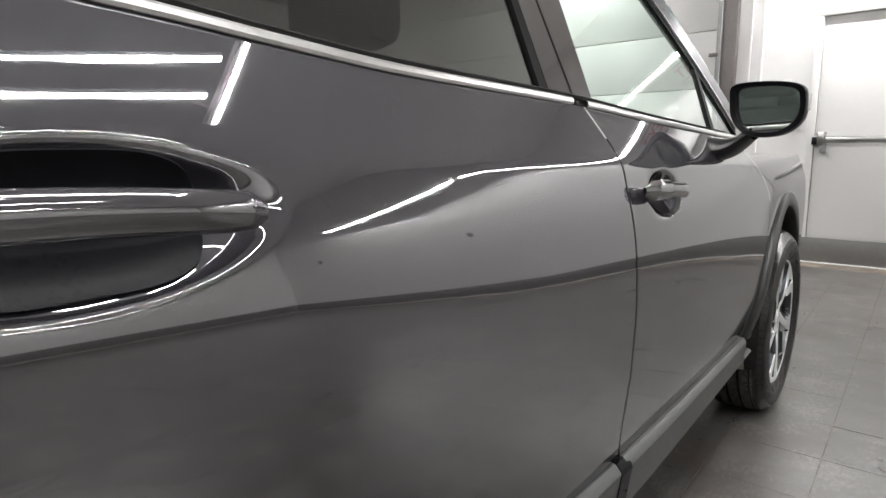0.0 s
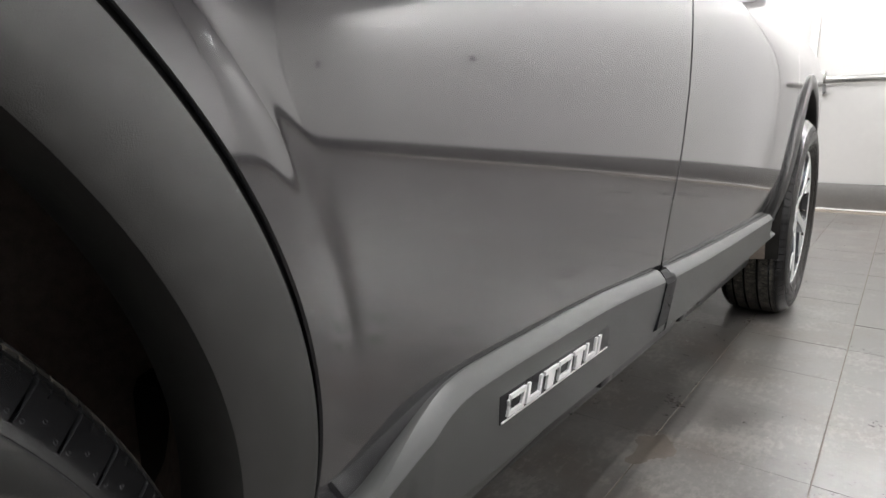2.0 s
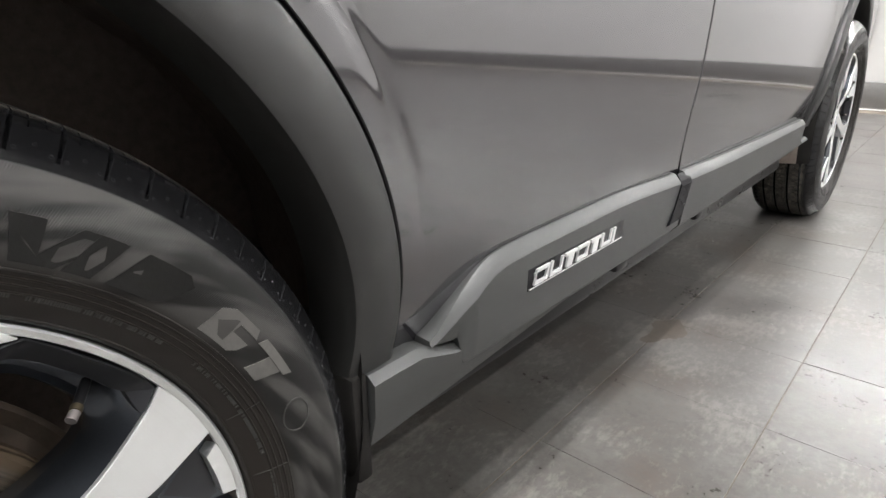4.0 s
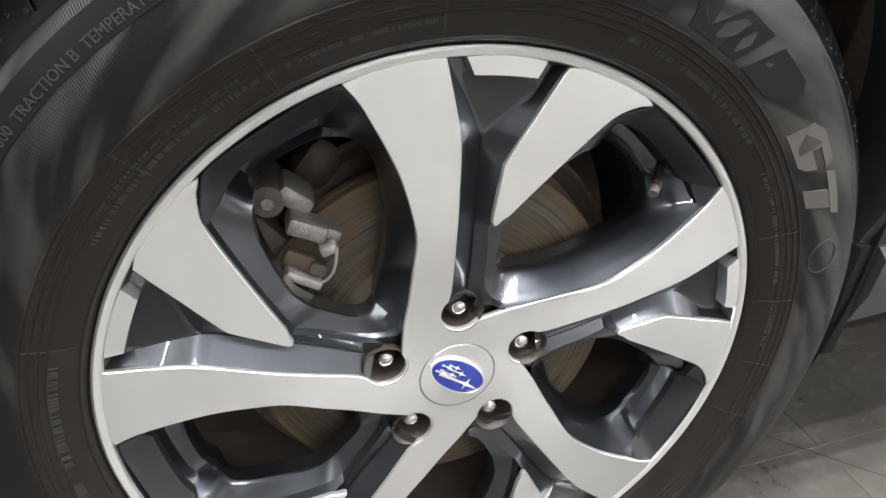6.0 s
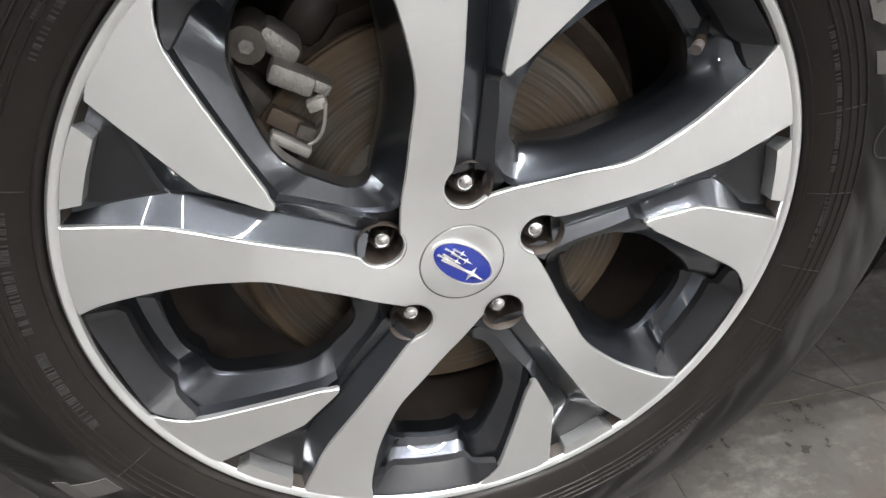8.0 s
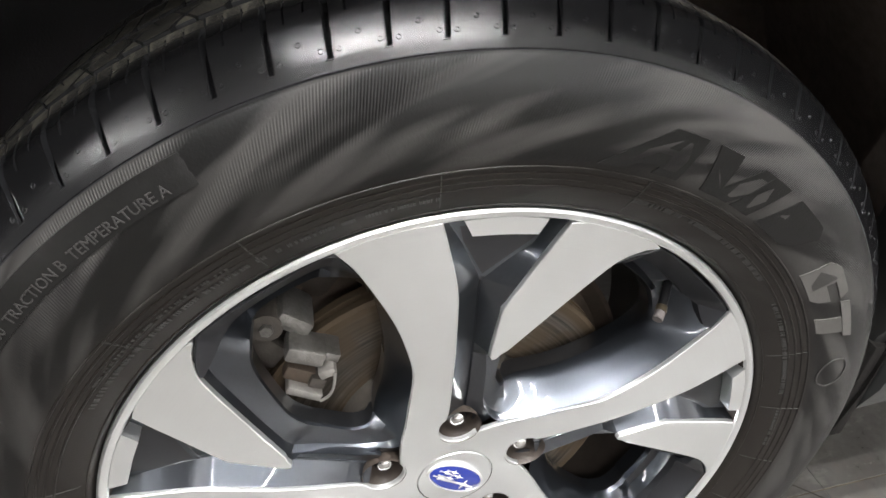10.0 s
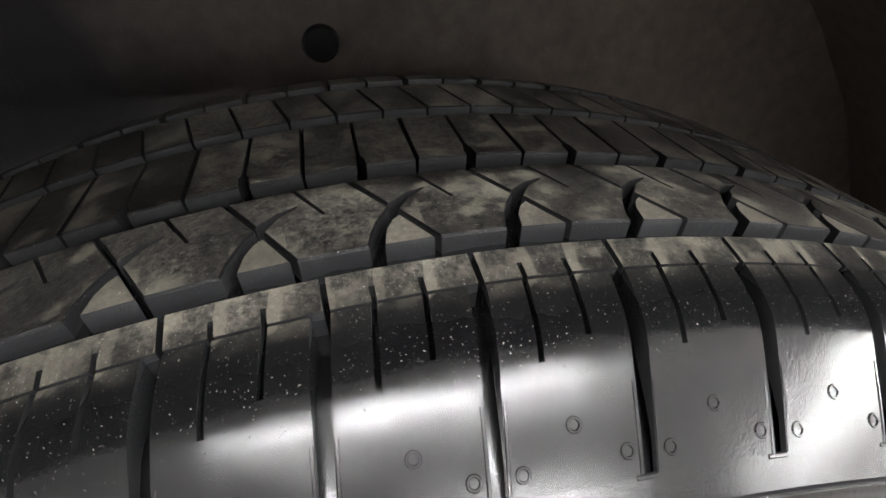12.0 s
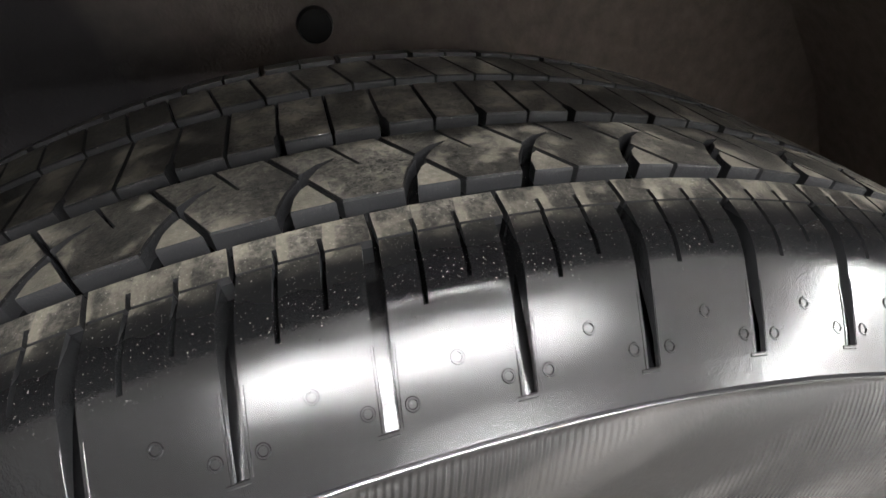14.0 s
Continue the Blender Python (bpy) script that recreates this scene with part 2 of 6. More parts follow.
def floor_tile():
    m, nt, b = setup("grey porcelain tile")
    co = nt.nodes.new("ShaderNodeNewGeometry").outputs["Position"]
    rnd = nt.nodes.new("ShaderNodeObjectInfo").outputs["Random"]
    blot = noise_at(nt, co, 7.0, 6.0, 0.65)
    fine = noise_at(nt, co, 70.0, 4.0, 0.65)
    veil = noise_at(nt, co, 1.3, 3.0)
    v = math_node(nt, "ADD", math_node(nt, "ADD", math_node(nt, "MULTIPLY", blot, 0.55), math_node(nt, "MULTIPLY", fine, 0.35)),
                  math_node(nt, "MULTIPLY", veil, 0.35))
    v = math_node(nt, "ADD", v, math_node(nt, "MULTIPLY", rnd, 0.06))
    c = mixed(nt, span(nt, v, 0.45, 0.85, 0, 1), (0.043, 0.039, 0.035), (0.122, 0.117, 0.111))
    # tracked-in brown dirt and pale worn mottling
    soil = span(nt, math_node(nt, "ADD", noise_at(nt, co, 3.2, 5.0, 0.6), math_node(nt, "MULTIPLY", fine, 0.5)), 0.74, 0.92, 0.0, 0.6)
    c = mixed(nt, soil, c, (0.070, 0.054, 0.044))
    worn = span(nt, math_node(nt, "ADD", noise_at(nt, co, 5.0, 3.0, 0.5), noise_at(nt, co, 75.0, 5.0, 0.7, (1.0, 0.45, 1.0))), 1.02, 1.22, 0.0, 0.45)
    c = mixed(nt, worn, c, (0.195, 0.185, 0.170))
    scuff = span(nt, noise_at(nt, co, 38.0, 6.0, 0.75, (1.0, 0.35, 1.0)), 0.66, 0.74, 0.0, 0.35)
    nt.links.new(mixed(nt, scuff, c, (0.48, 0.47, 0.45)), b.inputs["Base Color"])
    nt.links.new(span(nt, v, 0.45, 0.85, 0.24, 0.40), b.inputs["Roughness"])
    bumped(nt, b, math_node(nt, "ADD", blot, fine), 0.10, 0.002)
    return m


def glass(name, tint, shade, gloss=True, ior=1.52):
    m, nt, b = setup(name)
    out = nt.nodes["Material Output"]
    gl = node(nt, "ShaderNodeBsdfGlossy", Color=(1, 1, 1, 1), Roughness=0.0)
    tr = node(nt, "ShaderNodeBsdfTransparent", Color=(*tint, 1))
    df = node(nt, "ShaderNodeBsdfDiffuse", Color=(*shade, 1))
    fr = node(nt, "ShaderNodeFresnel", IOR=ior)
    m1, m2 = nt.nodes.new("ShaderNodeMixShader"), nt.nodes.new("ShaderNodeMixShader")
    m1.inputs[0].default_value = 0.06
    nt.links.new(tr.outputs[0], m1.inputs[1])
    nt.links.new(df.outputs[0], m1.inputs[2])
    if gloss:
        nt.links.new(fr.outputs[0], m2.inputs[0])
    else:
        m1.inputs[0].default_value = m2.inputs[0].default_value = 0.0
    nt.links.new(m1.outputs[0], m2.inputs[1])
    nt.links.new(gl.outputs[0], m2.inputs[2])
    nt.links.new(m2.outputs[0], out.inputs["Surface"])
    return m


def glow(name, color, strength):
    m, nt, b = setup(name)
    b.inputs["Base Color"].default_value = (0.9, 0.9, 0.9, 1)
    b.inputs["Emission Color"].default_value = (*color, 1)
    b.inputs["Emission Strength"].default_value = strength
    return m


def lit_dusty_liner():
    """Black felt with brown dust, its forward half painted lighter to stand in for light."""
    m, nt, b = setup("dusty felt liner with painted light")
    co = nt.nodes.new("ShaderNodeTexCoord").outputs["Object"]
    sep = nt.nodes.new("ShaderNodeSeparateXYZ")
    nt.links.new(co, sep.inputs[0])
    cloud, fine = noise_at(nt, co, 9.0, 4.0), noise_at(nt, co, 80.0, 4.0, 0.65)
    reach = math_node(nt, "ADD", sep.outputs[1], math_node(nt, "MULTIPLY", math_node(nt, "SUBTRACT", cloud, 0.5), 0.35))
    dust_and_light = math_node(nt, "MULTIPLY", span(nt, reach, -0.16, 0.20, 0.0, 1.0), span(nt, fine, 0.3, 0.7, 0.65, 1.0))
    nt.links.new(mixed(nt, dust_and_light, (0.036, 0.034, 0.036), (0.300, 0.252, 0.218)), b.inputs["Base Color"])
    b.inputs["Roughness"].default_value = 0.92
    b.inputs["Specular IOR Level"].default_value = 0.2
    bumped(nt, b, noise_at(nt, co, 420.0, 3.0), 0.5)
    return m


PAINT = body_paint()
ALLOY = machined_alloy()
GUNMETAL = mat("gunmetal wheel paint", (0.064, 0.071, 0.082), 0.31, 0.9, 0.10, 9, 400, 0.0, 900, 0.03, 1.0, 0.02)
POCKET = mat("charcoal wheel paint", (0.019, 0.0195, 0.022), 0.44, 0.0, 0.12, 12, 160, 0.0, 700, 0.05, 0.15, 0.15, specular=0.35)
CHROME = mat("chrome", (0.80, 0.80, 0.80), 0.09, 1.0, 0.05, 30, 300, 0.0, 100, 0.04)
TRIM_CHROME = mat("satin chrome trim", (0.78, 0.77, 0.76), 0.34, 1.0, 0.06, 4, 120, 0.02, 500, 0.05)
CLADDING = mat("grey textured plastic cladding", (0.042, 0.043, 0.042), 0.42, 0.0, 0.10, 3, 90, 0.22, 1500, 0.05)
ARCH_PLASTIC = mat("dark textured plastic arch trim", (0.027, 0.027, 0.026), 0.46, 0.0, 0.12, 4, 90, 0.22, 1500, 0.06)
BLACK = mat("black plastic", (0.010, 0.010, 0.011), 0.32, 0.0, 0.2, 8, 160, 0.05, 700, 0.08, specular=0.25)
CUP_BLACK = mat("plain black surface", (0.007, 0.007, 0.008), 0.30, 0.0, 0.2, 8, 160, 0.0, 700, 0.05, specular=0.04)
PILLAR = mat("brown-grey gloss pillar cover", (0.060, 0.055, 0.054), 0.16, 0.2, 0.10, 3, 60, 0.0, 100, 0.03, 0.9)
RUBBER_SEAL = mat("rubber seal", (0.006, 0.006, 0.006), 0.6, 0.0, 0.2, 12, 200, specular=0.15)
LINER = lit_dusty_liner()
LINER_EDGE = mat("felt liner edge with shade painted in", (0.016, 0.015, 0.014), 0.95, 0.0, 0.35, 30, 200, 0.6, 600, specular=0.1)
SIDEWALL = sidewall_rubber()
BARREL = mat("dirty black wheel barrel", (0.040, 0.031, 0.025), 0.55, 0.0, 0.4, 14, 90, 0.2, 300)
TREAD = tread_rubber("dusty tread rubber", False)
TREAD_FLOOR = tread_rubber("tread groove rubber", True)
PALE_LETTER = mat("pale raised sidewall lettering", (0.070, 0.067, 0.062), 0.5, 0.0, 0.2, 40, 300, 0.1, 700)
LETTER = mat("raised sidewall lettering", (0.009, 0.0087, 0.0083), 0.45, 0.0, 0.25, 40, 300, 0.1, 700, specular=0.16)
SMALL_PRINT = mat("raised sidewall small print", (0.030, 0.029, 0.0275), 0.40, 0.0, 0.2, 60, 300)
DISC = brake_iron()
CAST = mat("cast iron caliper", (0.26, 0.25, 0.235), 0.45, 0.75, 0.35, 40, 300, 0.9, 700, 0.1)
CAST_LIGHT = mat("bare scraped cast iron", (0.36, 0.345, 0.32), 0.45, 0.5, 0.3, 25, 120, 0.6, 500, 0.1)
CAST_DARK = mat("dirty cast iron", (0.085, 0.075, 0.065), 0.65, 0.3, 0.4, 25, 120, 0.6, 400, 0.1)
SHIELD = mat("rusty brake shield", (0.095, 0.072, 0.055), 0.7, 0.3, 0.45, 14, 90, 0.4, 260, 0.1)
BRASS = mat("brass valve", (0.16, 0.13, 0.085), 0.35, 0.9, 0.2, 60, 300)
BADGE_BLUE = mat("blue enamel", (0.015, 0.035, 0.30), 0.18, 0.1, 0.1, 60, 500, 0.0, 100, 0.04, 0.8)
BADGE_METAL = mat("bright badge metal", (0.82, 0.82, 0.82), 0.32, 0.7, 0.05, 40, 300)
WHITE_WALL = mat("white wall paint", (0.78, 0.77, 0.76), 0.42, 0.0, 0.03, 0.8, 18, 0.05, 120, 0.05)
GREY_WALL = mat("grey painted wall", (0.22, 0.217, 0.214), 0.5, 0.0, 0.08, 0.8, 18, 0.05, 120, 0.05)
WHITE_DOOR = mat("white steel door paint", (0.70, 0.69, 0.675), 0.34, 0.0, 0.03, 1.2, 24, 0.04, 160, 0.05)
CEIL_PAINT = mat("white ceiling paint", (0.87, 0.87, 0.86), 0.7, 0.0, 0.04, 0.7, 12, 0.05, 90)
KICK = mat("grey kick plate", (0.165, 0.160, 0.153), 0.42, 0.2, 0.14, 3, 40, 0.08, 200, 0.08)
GROUT = mat("grey brown grout", (0.120, 0.100, 0.078), 0.9, 0.0, 0.85, 2.2, 30, 0.3, 300)
CRACK = mat("dark saw cut", (0.035, 0.030, 0.026), 0.8, 0.0, 0.4, 8, 80)
STAIN = mat("damp brown stain", (0.085, 0.072, 0.060), 0.45, 0.0, 0.3, 20, 120)
STEEL = mat("brushed steel", (0.55, 0.545, 0.53), 0.30, 1.0, 0.08, 6, 200, 0.03, 400)
DARK_STEEL = mat("dark grey steel track", (0.150, 0.135, 0.130), 0.5, 0.4, 0.2, 3, 60, 0.05, 200)
GREY_PLATE = mat("grey plastic plate", (0.24, 0.24, 0.24), 0.5, 0.0, 0.1, 20, 100)
MIRROR = mat("mirror glass", (0.86, 0.90, 0.88), 0.01, 1.0, 0.01, 5, 50, 0.0, 100, 0.005)
LENS = mat("clear lamp lens", (0.55, 0.54, 0.54), 0.08, 0.3, 0.1, 30, 200)
GLASS_TINT = glass("privacy glass", (0.20, 0.21, 0.20), (0.02, 0.02, 0.02), True, 2.0)
GLASS_INNER = glass("inner face of glass", (1, 1, 1), (0, 0, 0), False)
GLASS_CLEAR = glass("green tinted glass", (0.86, 0.99, 0.92), (0.45, 0.55, 0.50))
SEAT = mat("dark seat fabric", (0.030, 0.030, 0.032), 0.8, 0.0, 0.25, 8, 200, 0.3, 800)
INTERIOR = mat("pale grey headliner", (0.42, 0.42, 0.41), 0.8, 0.0, 0.08, 5, 100, 0.2, 500)
LAMPS = {share: glow("white lamp diffuser", (1.0, 0.990, 0.988), share * STRIP_POWER) for share in sorted({row[3] for row in STRIPS})}
LAMP_BODY = mat("white lamp housing", (0.75, 0.75, 0.74), 0.4)
RED = mat("red print", (0.62, 0.045, 0.06), 0.5)


# ---------- building helpers ----------
def part(name, bm, material, parent=None, label="", smooth=True, shift=None):
    """Links a bmesh as one mesh object, under a thing or a part where one is given."""
    me = bpy.data.meshes.new(name)
    bmesh.ops.recalc_face_normals(bm, faces=bm.faces)
    bm.to_mesh(me)
    bm.free()
    return link(name, me, material, parent, label, smooth, shift)


def link(name, me, material, parent=None, label="", smooth=True, shift=None):
    if material is not None and not me.materials:
        me.materials.append(material)
        if smooth:
            me.shade_smooth()
            me.set_sharp_from_angle(angle=radians(smooth if smooth is not True else 32))
    ob = new(name, me)
    if parent is not None:
        ob.parent = parent
        if shift is not None:
            ob.matrix_parent_inverse = shift
    if label:
        ob["label"] = label
    return ob


def box_bm(a, b, bevel=0.0, bm=None, turn=None):
    bm = bm or bmesh.new()
    made = bmesh.ops.create_cube(bm, size=1)["verts"]
    for v in made:
        v.co = Vector([(a[i] + b[i]) / 2 + v.co[i] * (b[i] - a[i]) for i in range(3)])
    if bevel:
        edges = list({e for v in made for e in v.link_edges})
        made = list({v for f in bmesh.ops.bevel(bm, geom=edges, offset=bevel, segments=2, profile=0.5, affect="EDGES")["faces"] for v in f.verts} | {v for v in made if v.is_valid})
    if turn is not None:
        bmesh.ops.transform(bm, matrix=turn, verts=made)
    return bm


def rod_bm(a, b, r, n=16, bm=None, r2=None):
    bm = bm or bmesh.new()
    a, b = Vector(a), Vector(b)
    m = Matrix.Translation((a + b) / 2) @ (b - a).to_track_quat("Z", "Y").to_matrix().to_4x4()
    bmesh.ops.create_cone(bm, segments=n, radius1=r, radius2=r if r2 is None else r2, depth=(b - a).length, cap_ends=True, matrix=m)
    return bm


def tube_bm(points, r, n=10, bm=None):
    """A round tube along a line of points."""
    bm = bm or bmesh.new()
    pts = [Vector(p) for p in points]
    rings = []
    for i, p in enumerate(pts):
        d = (pts[min(i + 1, len(pts) - 1)] - pts[max(i - 1, 0)]).normalized()
        side = d.orthogonal().normalized() if not rings else (prev - d * prev.dot(d)).normalized()
        prev = side
        up = d.cross(side)
        rings.append([bm.verts.new(p + r * (math.cos(a) * side + math.sin(a) * up)) for a in [2 * math.pi * k / n for k in range(n)]])
    for a, b in zip(rings, rings[1:]):
        for k in range(n):
            bm.faces.new((a[k], a[(k + 1) % n], b[(k + 1) % n], b[k]))
    bm.faces.new(rings[0])
    bm.faces.new(rings[-1])
    return bm


def grid_bm(rows, bm=None, close=False):
    """Quads between rows of points."""
    bm = bm or bmesh.new()
    vs = [[bm.verts.new(p) for p in row] for row in rows]
    for a, b in zip(vs, vs[1:]):
        n = len(a)
        for k in range(n if close else n - 1):
            bm.faces.new((a[k], a[(k + 1) % n], b[(k + 1) % n], b[k]))
    return bm


def revolve_bm(profile, n, bm=None, close=False):
    """Turns a line of (x, radius) round the x axis."""
    rows = []
    for x, r in profile + (profile[:1] if close else []):
        rows.append([(x, r * math.cos(2 * math.pi * k / n), r * math.sin(2 * math.pi * k / n)) for k in range(n)])
    return grid_bm(rows, bm, True)


def loop_wall(bm, rings):
    """Closed rings of points joined by quads."""
    vs = [[bm.verts.new(p) for p in ring] for ring in rings]
    for a, b in zip(vs, vs[1:]):
        for k in range(len(a)):
            bm.faces.new((a[k], a[(k + 1) % len(a)], b[(k + 1) % len(a)], b[k]))
    return vs


def curve_at(table, v):
    """A smooth curve through a table of (v, value)."""
    n = len(table)
    if v <= table[0][0]:
        return table[0][1]
    if v >= table[-1][0]:
        return table[-1][1]
    i = next(k for k in range(n - 1) if table[k][0] <= v <= table[k + 1][0])
    (x0, y0), (x1, y1) = table[i], table[i + 1]
    h = x1 - x0
    s = (y1 - y0) / h
    m0 = ((y1 - table[i - 1][1]) / (x1 - table[i - 1][0])) if i else s
    m1 = ((table[i + 2][1] - y0) / (table[i + 2][0] - x0)) if i + 2 < n else s
    u = (v - x0) / h
    return (2 * u ** 3 - 3 * u ** 2 + 1) * y0 + (u ** 3 - 2 * u ** 2 + u) * h * m0 + (-2 * u ** 3 + 3 * u ** 2) * y1 + (u ** 3 - u ** 2) * h * m1


def steps(a, b, n):
    return [a + (b - a) * k / n for k in range(n + 1)]


# ---------- the room ----------
TILE = 0.3022
TILE_X, TILE_Y = -0.0925, 0.5515     # one crossing of the joints


def room():
    floor = tagged(part("floor", box_bm((-6.5, -4.5, -0.12), (WALL_X, WALL_Y, -0.0015)), GROUT), kind="structure",
                   label="grey porcelain tiled workshop floor with brown grout", category="floor")
    bm = box_bm((-TILE / 2 + 0.0012, -TILE / 2 + 0.0003, -0.010), (TILE / 2 - 0.0012, TILE / 2 - 0.0003, 0.0), 0.0005)
    tile = bpy.data.meshes.new("tile")
    bm.to_mesh(tile)
    bm.free()
    tile.materials.append(TILE_MAT)
    rest = []
    for i in range(-21, 32):
        for j in range(-17, 19):
            x, y = TILE_X + TILE * (i + 0.5), TILE_Y + TILE * (j + 0.5)
            if not (-6.4 < x < WALL_X - 0.1 and -4.4 < y < WALL_Y - 0.1):
                continue
            if -0.8 < x < 1.9 and -0.6 < y < WALL_Y:
                ob = new("tile", tile)
                ob.parent = floor
                ob.location = (x, y, random.uniform(-0.0004, 0.0004))
                ob.rotation_euler = (random.uniform(-0.0006, 0.0006), random.uniform(-0.0006, 0.0006), 0)
            else:
                rest.append((x, y))
    bm = bmesh.new()
    h = TILE / 2 - 0.0007
    for x, y in rest:
        box_bm((x - h, y - h, -0.010), (x + h, y + h, 0.0), 0, bm)
    tagged(part("outer_tiles", bm, TILE_MAT, floor, smooth=False), kind="stuff")
    # saw cut running slantwise over the tiles, and a damp patch
    d = Vector((1, 1.03, 0)).normalized()
    s = Vector((-d.y, d.x, 0)) * 0.0011
    o = Vector((0.222, 0.853, 0.0006))
    bm = bmesh.new()
    rows = []
    for k in range(61):
        p = o + d * (-0.55 + k * 0.04) + s * random.uniform(-0.5, 0.5)
        w = random.uniform(0.5, 1.1)
        rows.append([p - s * w, p + s * w])
    grid_bm(rows, bm)
    part("saw_cut", bm, CRACK, floor, smooth=False)
    bm = bmesh.new()
    ring = [(-0.085 + (0.042 + 0.016 * math.sin(3 * a + 1) + random.uniform(-0.006, 0.006)) * math.cos(a) * 0.9,
             1.40 + (0.075 + 0.02 * math.sin(2 * a)) * math.sin(a), 0.0007) for a in [math.pi * 2 * k / 40 for k in range(40)]]
    bm.faces.new([bm.verts.new(p) for p in ring])
    part("stain", bm, STAIN, floor, smooth=False)
    bm = bmesh.new()
    for k in range(26):
        x, y, r = random.uniform(-0.5, 0.9), random.uniform(0.5, 3.6), random.uniform(0.0006, 0.0018)
        ring = [(x + r * random.uniform(0.6, 1.3) * math.cos(a), y + r * random.uniform(0.6, 1.6) * math.sin(a), 0.0008) for a in [math.pi * k / 4 for k in range(8)]]
        bm.faces.new([bm.verts.new(p) for p in ring])
    tagged(part("paint_flecks", bm, WHITE_WALL, floor, smooth=False), kind="stuff")

    z = CEILING
    # wall ahead, with its door opening
    x0, x1, top = -0.405, 0.515, 2.10
    bm = box_bm((-6.5, WALL_Y, 0), (x0 - 0.05, WALL_Y + 0.16, z))
    box_bm((x1 + 0.05, WALL_Y, 0), (WALL_X, WALL_Y + 0.16, z), 0, bm)
    box_bm((x0 - 0.05, WALL_Y, top + 0.05), (x1 + 0.05, WALL_Y + 0.16, z), 0, bm)
    tagged(part("wall_north", bm, WHITE_WALL, smooth=False), kind="structure", label="white painted workshop wall", category="wall")
    tagged(part("wall_east", box_bm((WALL_X, -4.5, 0), (WALL_X + 0.16, WALL_Y + 0.16, z)), WHITE_WALL, smooth=False), kind="structure", label="white painted workshop wall", category="wall")
    tagged(part("wall_west", box_bm((-6.66, -4.5, 0), (-6.5, WALL_Y + 0.16, z)), WHITE_WALL, smooth=False), kind="structure", label="white painted workshop wall", category="wall")
    tagged(part("wall_south", box_bm((-6.66, -4.66, 0), (WALL_X + 0.16, -4.5, z)), GREY_WALL, smooth=False), kind="structure", label="grey painted workshop wall", category="wall")
    tagged(part("ceiling", box_bm((-6.66, -4.66, z), (WALL_X + 0.16, WALL_Y + 0.16, z + 0.1)), CEIL_PAINT, smooth=False), kind="structure", label="white painted workshop ceiling", category="ceiling")

    door = tagged(part("door_1", box_bm((x0 + 0.004, WALL_Y + 0.012, 0.008), (x1 - 0.004, WALL_Y + 0.056, top - 0.004), 0.002), WHITE_DOOR),
                  kind="structure", label="white steel exit door, closed, with a push bar", category="door")
    bm = box_bm((x0 - 0.055, WALL_Y - 0.018, 0), (x0, WALL_Y + 0.1, top), 0.003)
    box_bm((x1, WALL_Y - 0.018, 0), (x1 + 0.055, WALL_Y + 0.1, top), 0.003, bm)
    box_bm((x0 - 0.055, WALL_Y - 0.018, top), (x1 + 0.055, WALL_Y + 0.1, top + 0.075), 0.003, bm)
    part("door_frame", bm, WHITE_DOOR, door)
    bm = box_bm((x0 + 0.03, WALL_Y - 0.075, 1.04), (x0 + 0.085, WALL_Y + 0.012, 1.145), 0.006)
    part("push_bar_end", bm, STEEL, door)
    bm = box_bm((x0 + 0.05, WALL_Y - 0.06, 0.965), (x0 + 0.095, WALL_Y + 0.012, 1.045), 0.006)
    part("push_bar_bracket", bm, GREY_PLATE, door)
    bm = box_bm((x0 + 0.085, WALL_Y - 0.065, 1.045), (x1 - 0.08, WALL_Y - 0.030, 1.105), 0.012)
    part("push_bar", bm, STEEL, door)
    part("latch", box_bm((x0 - 0.012, WALL_Y - 0.045, 1.035), (x0 + 0.03, WALL_Y + 0.012, 1.10), 0.004), BLACK, door)

    def skirting(name, a, b):
        ob = tagged(part(name, box_bm(a, b, 0.003), KICK), kind="structure", label="grey vinyl skirting along the white wall", category="baseboard")
        return ob
    skirting("baseboard", (-6.5, WALL_Y - 0.020, 0.012), (WALL_X - 0.02, WALL_Y - 0.0185, 0.224))
    skirting("baseboard", (WALL_X - 0.014, -4.5, 0.012), (WALL_X - 0.002, WALL_Y - 0.02, 0.224))
    for a, b in (((-6.5, WALL_Y - 0.030, 0.0), (WALL_X - 0.03, WALL_Y - 0.021, 0.011)), ((WALL_X - 0.026, -4.5, 0.0), (WALL_X - 0.016, WALL_Y - 0.03, 0.011))):
        tagged(part("trim", box_bm(a, b, 0.002), WHITE_WALL), kind="structure", label="white sealant line at the floor's edge", category="trim")

    # overhead door beside the exit: track, panels, latch
    track = tagged(part("door_track", box_bm((-1.185, WALL_Y - 0.10, 0.0), (-1.065, WALL_Y - 0.004, 3.3), 0.004), DARK_STEEL),
                   label="dark grey steel track of the overhead door", category="door track")
    part("inner_lip", box_bm((-1.225, WALL_Y - 0.13, 0.0), (-1.188, WALL_Y - 0.06, 3.3), 0.003), GREY_PLATE, track)
    part("roller_bracket", box_bm((-1.285, WALL_Y - 0.14, 1.845), (-1.20, WALL_Y - 0.10, 1.875), 0.004), DARK_STEEL, track)
    od = tagged(new("overhead_door"), label="white panelled overhead door, closed", category="overhead door")
    od.location = (-2.9, WALL_Y, 0)
    for k in range(6):
        bm = box_bm((-4.6, WALL_Y - 0.055, 0.01 + k * 0.52), (-1.23, WALL_Y - 0.006, 0.525 + k * 0.52), 0.008)
        part("panel", bm, WHITE_DOOR, od, shift=Matrix.Translation((2.9, -WALL_Y, 0)))
    pipe = tagged(new("conduit"), label="white painted conduit on the wall", category="conduit")
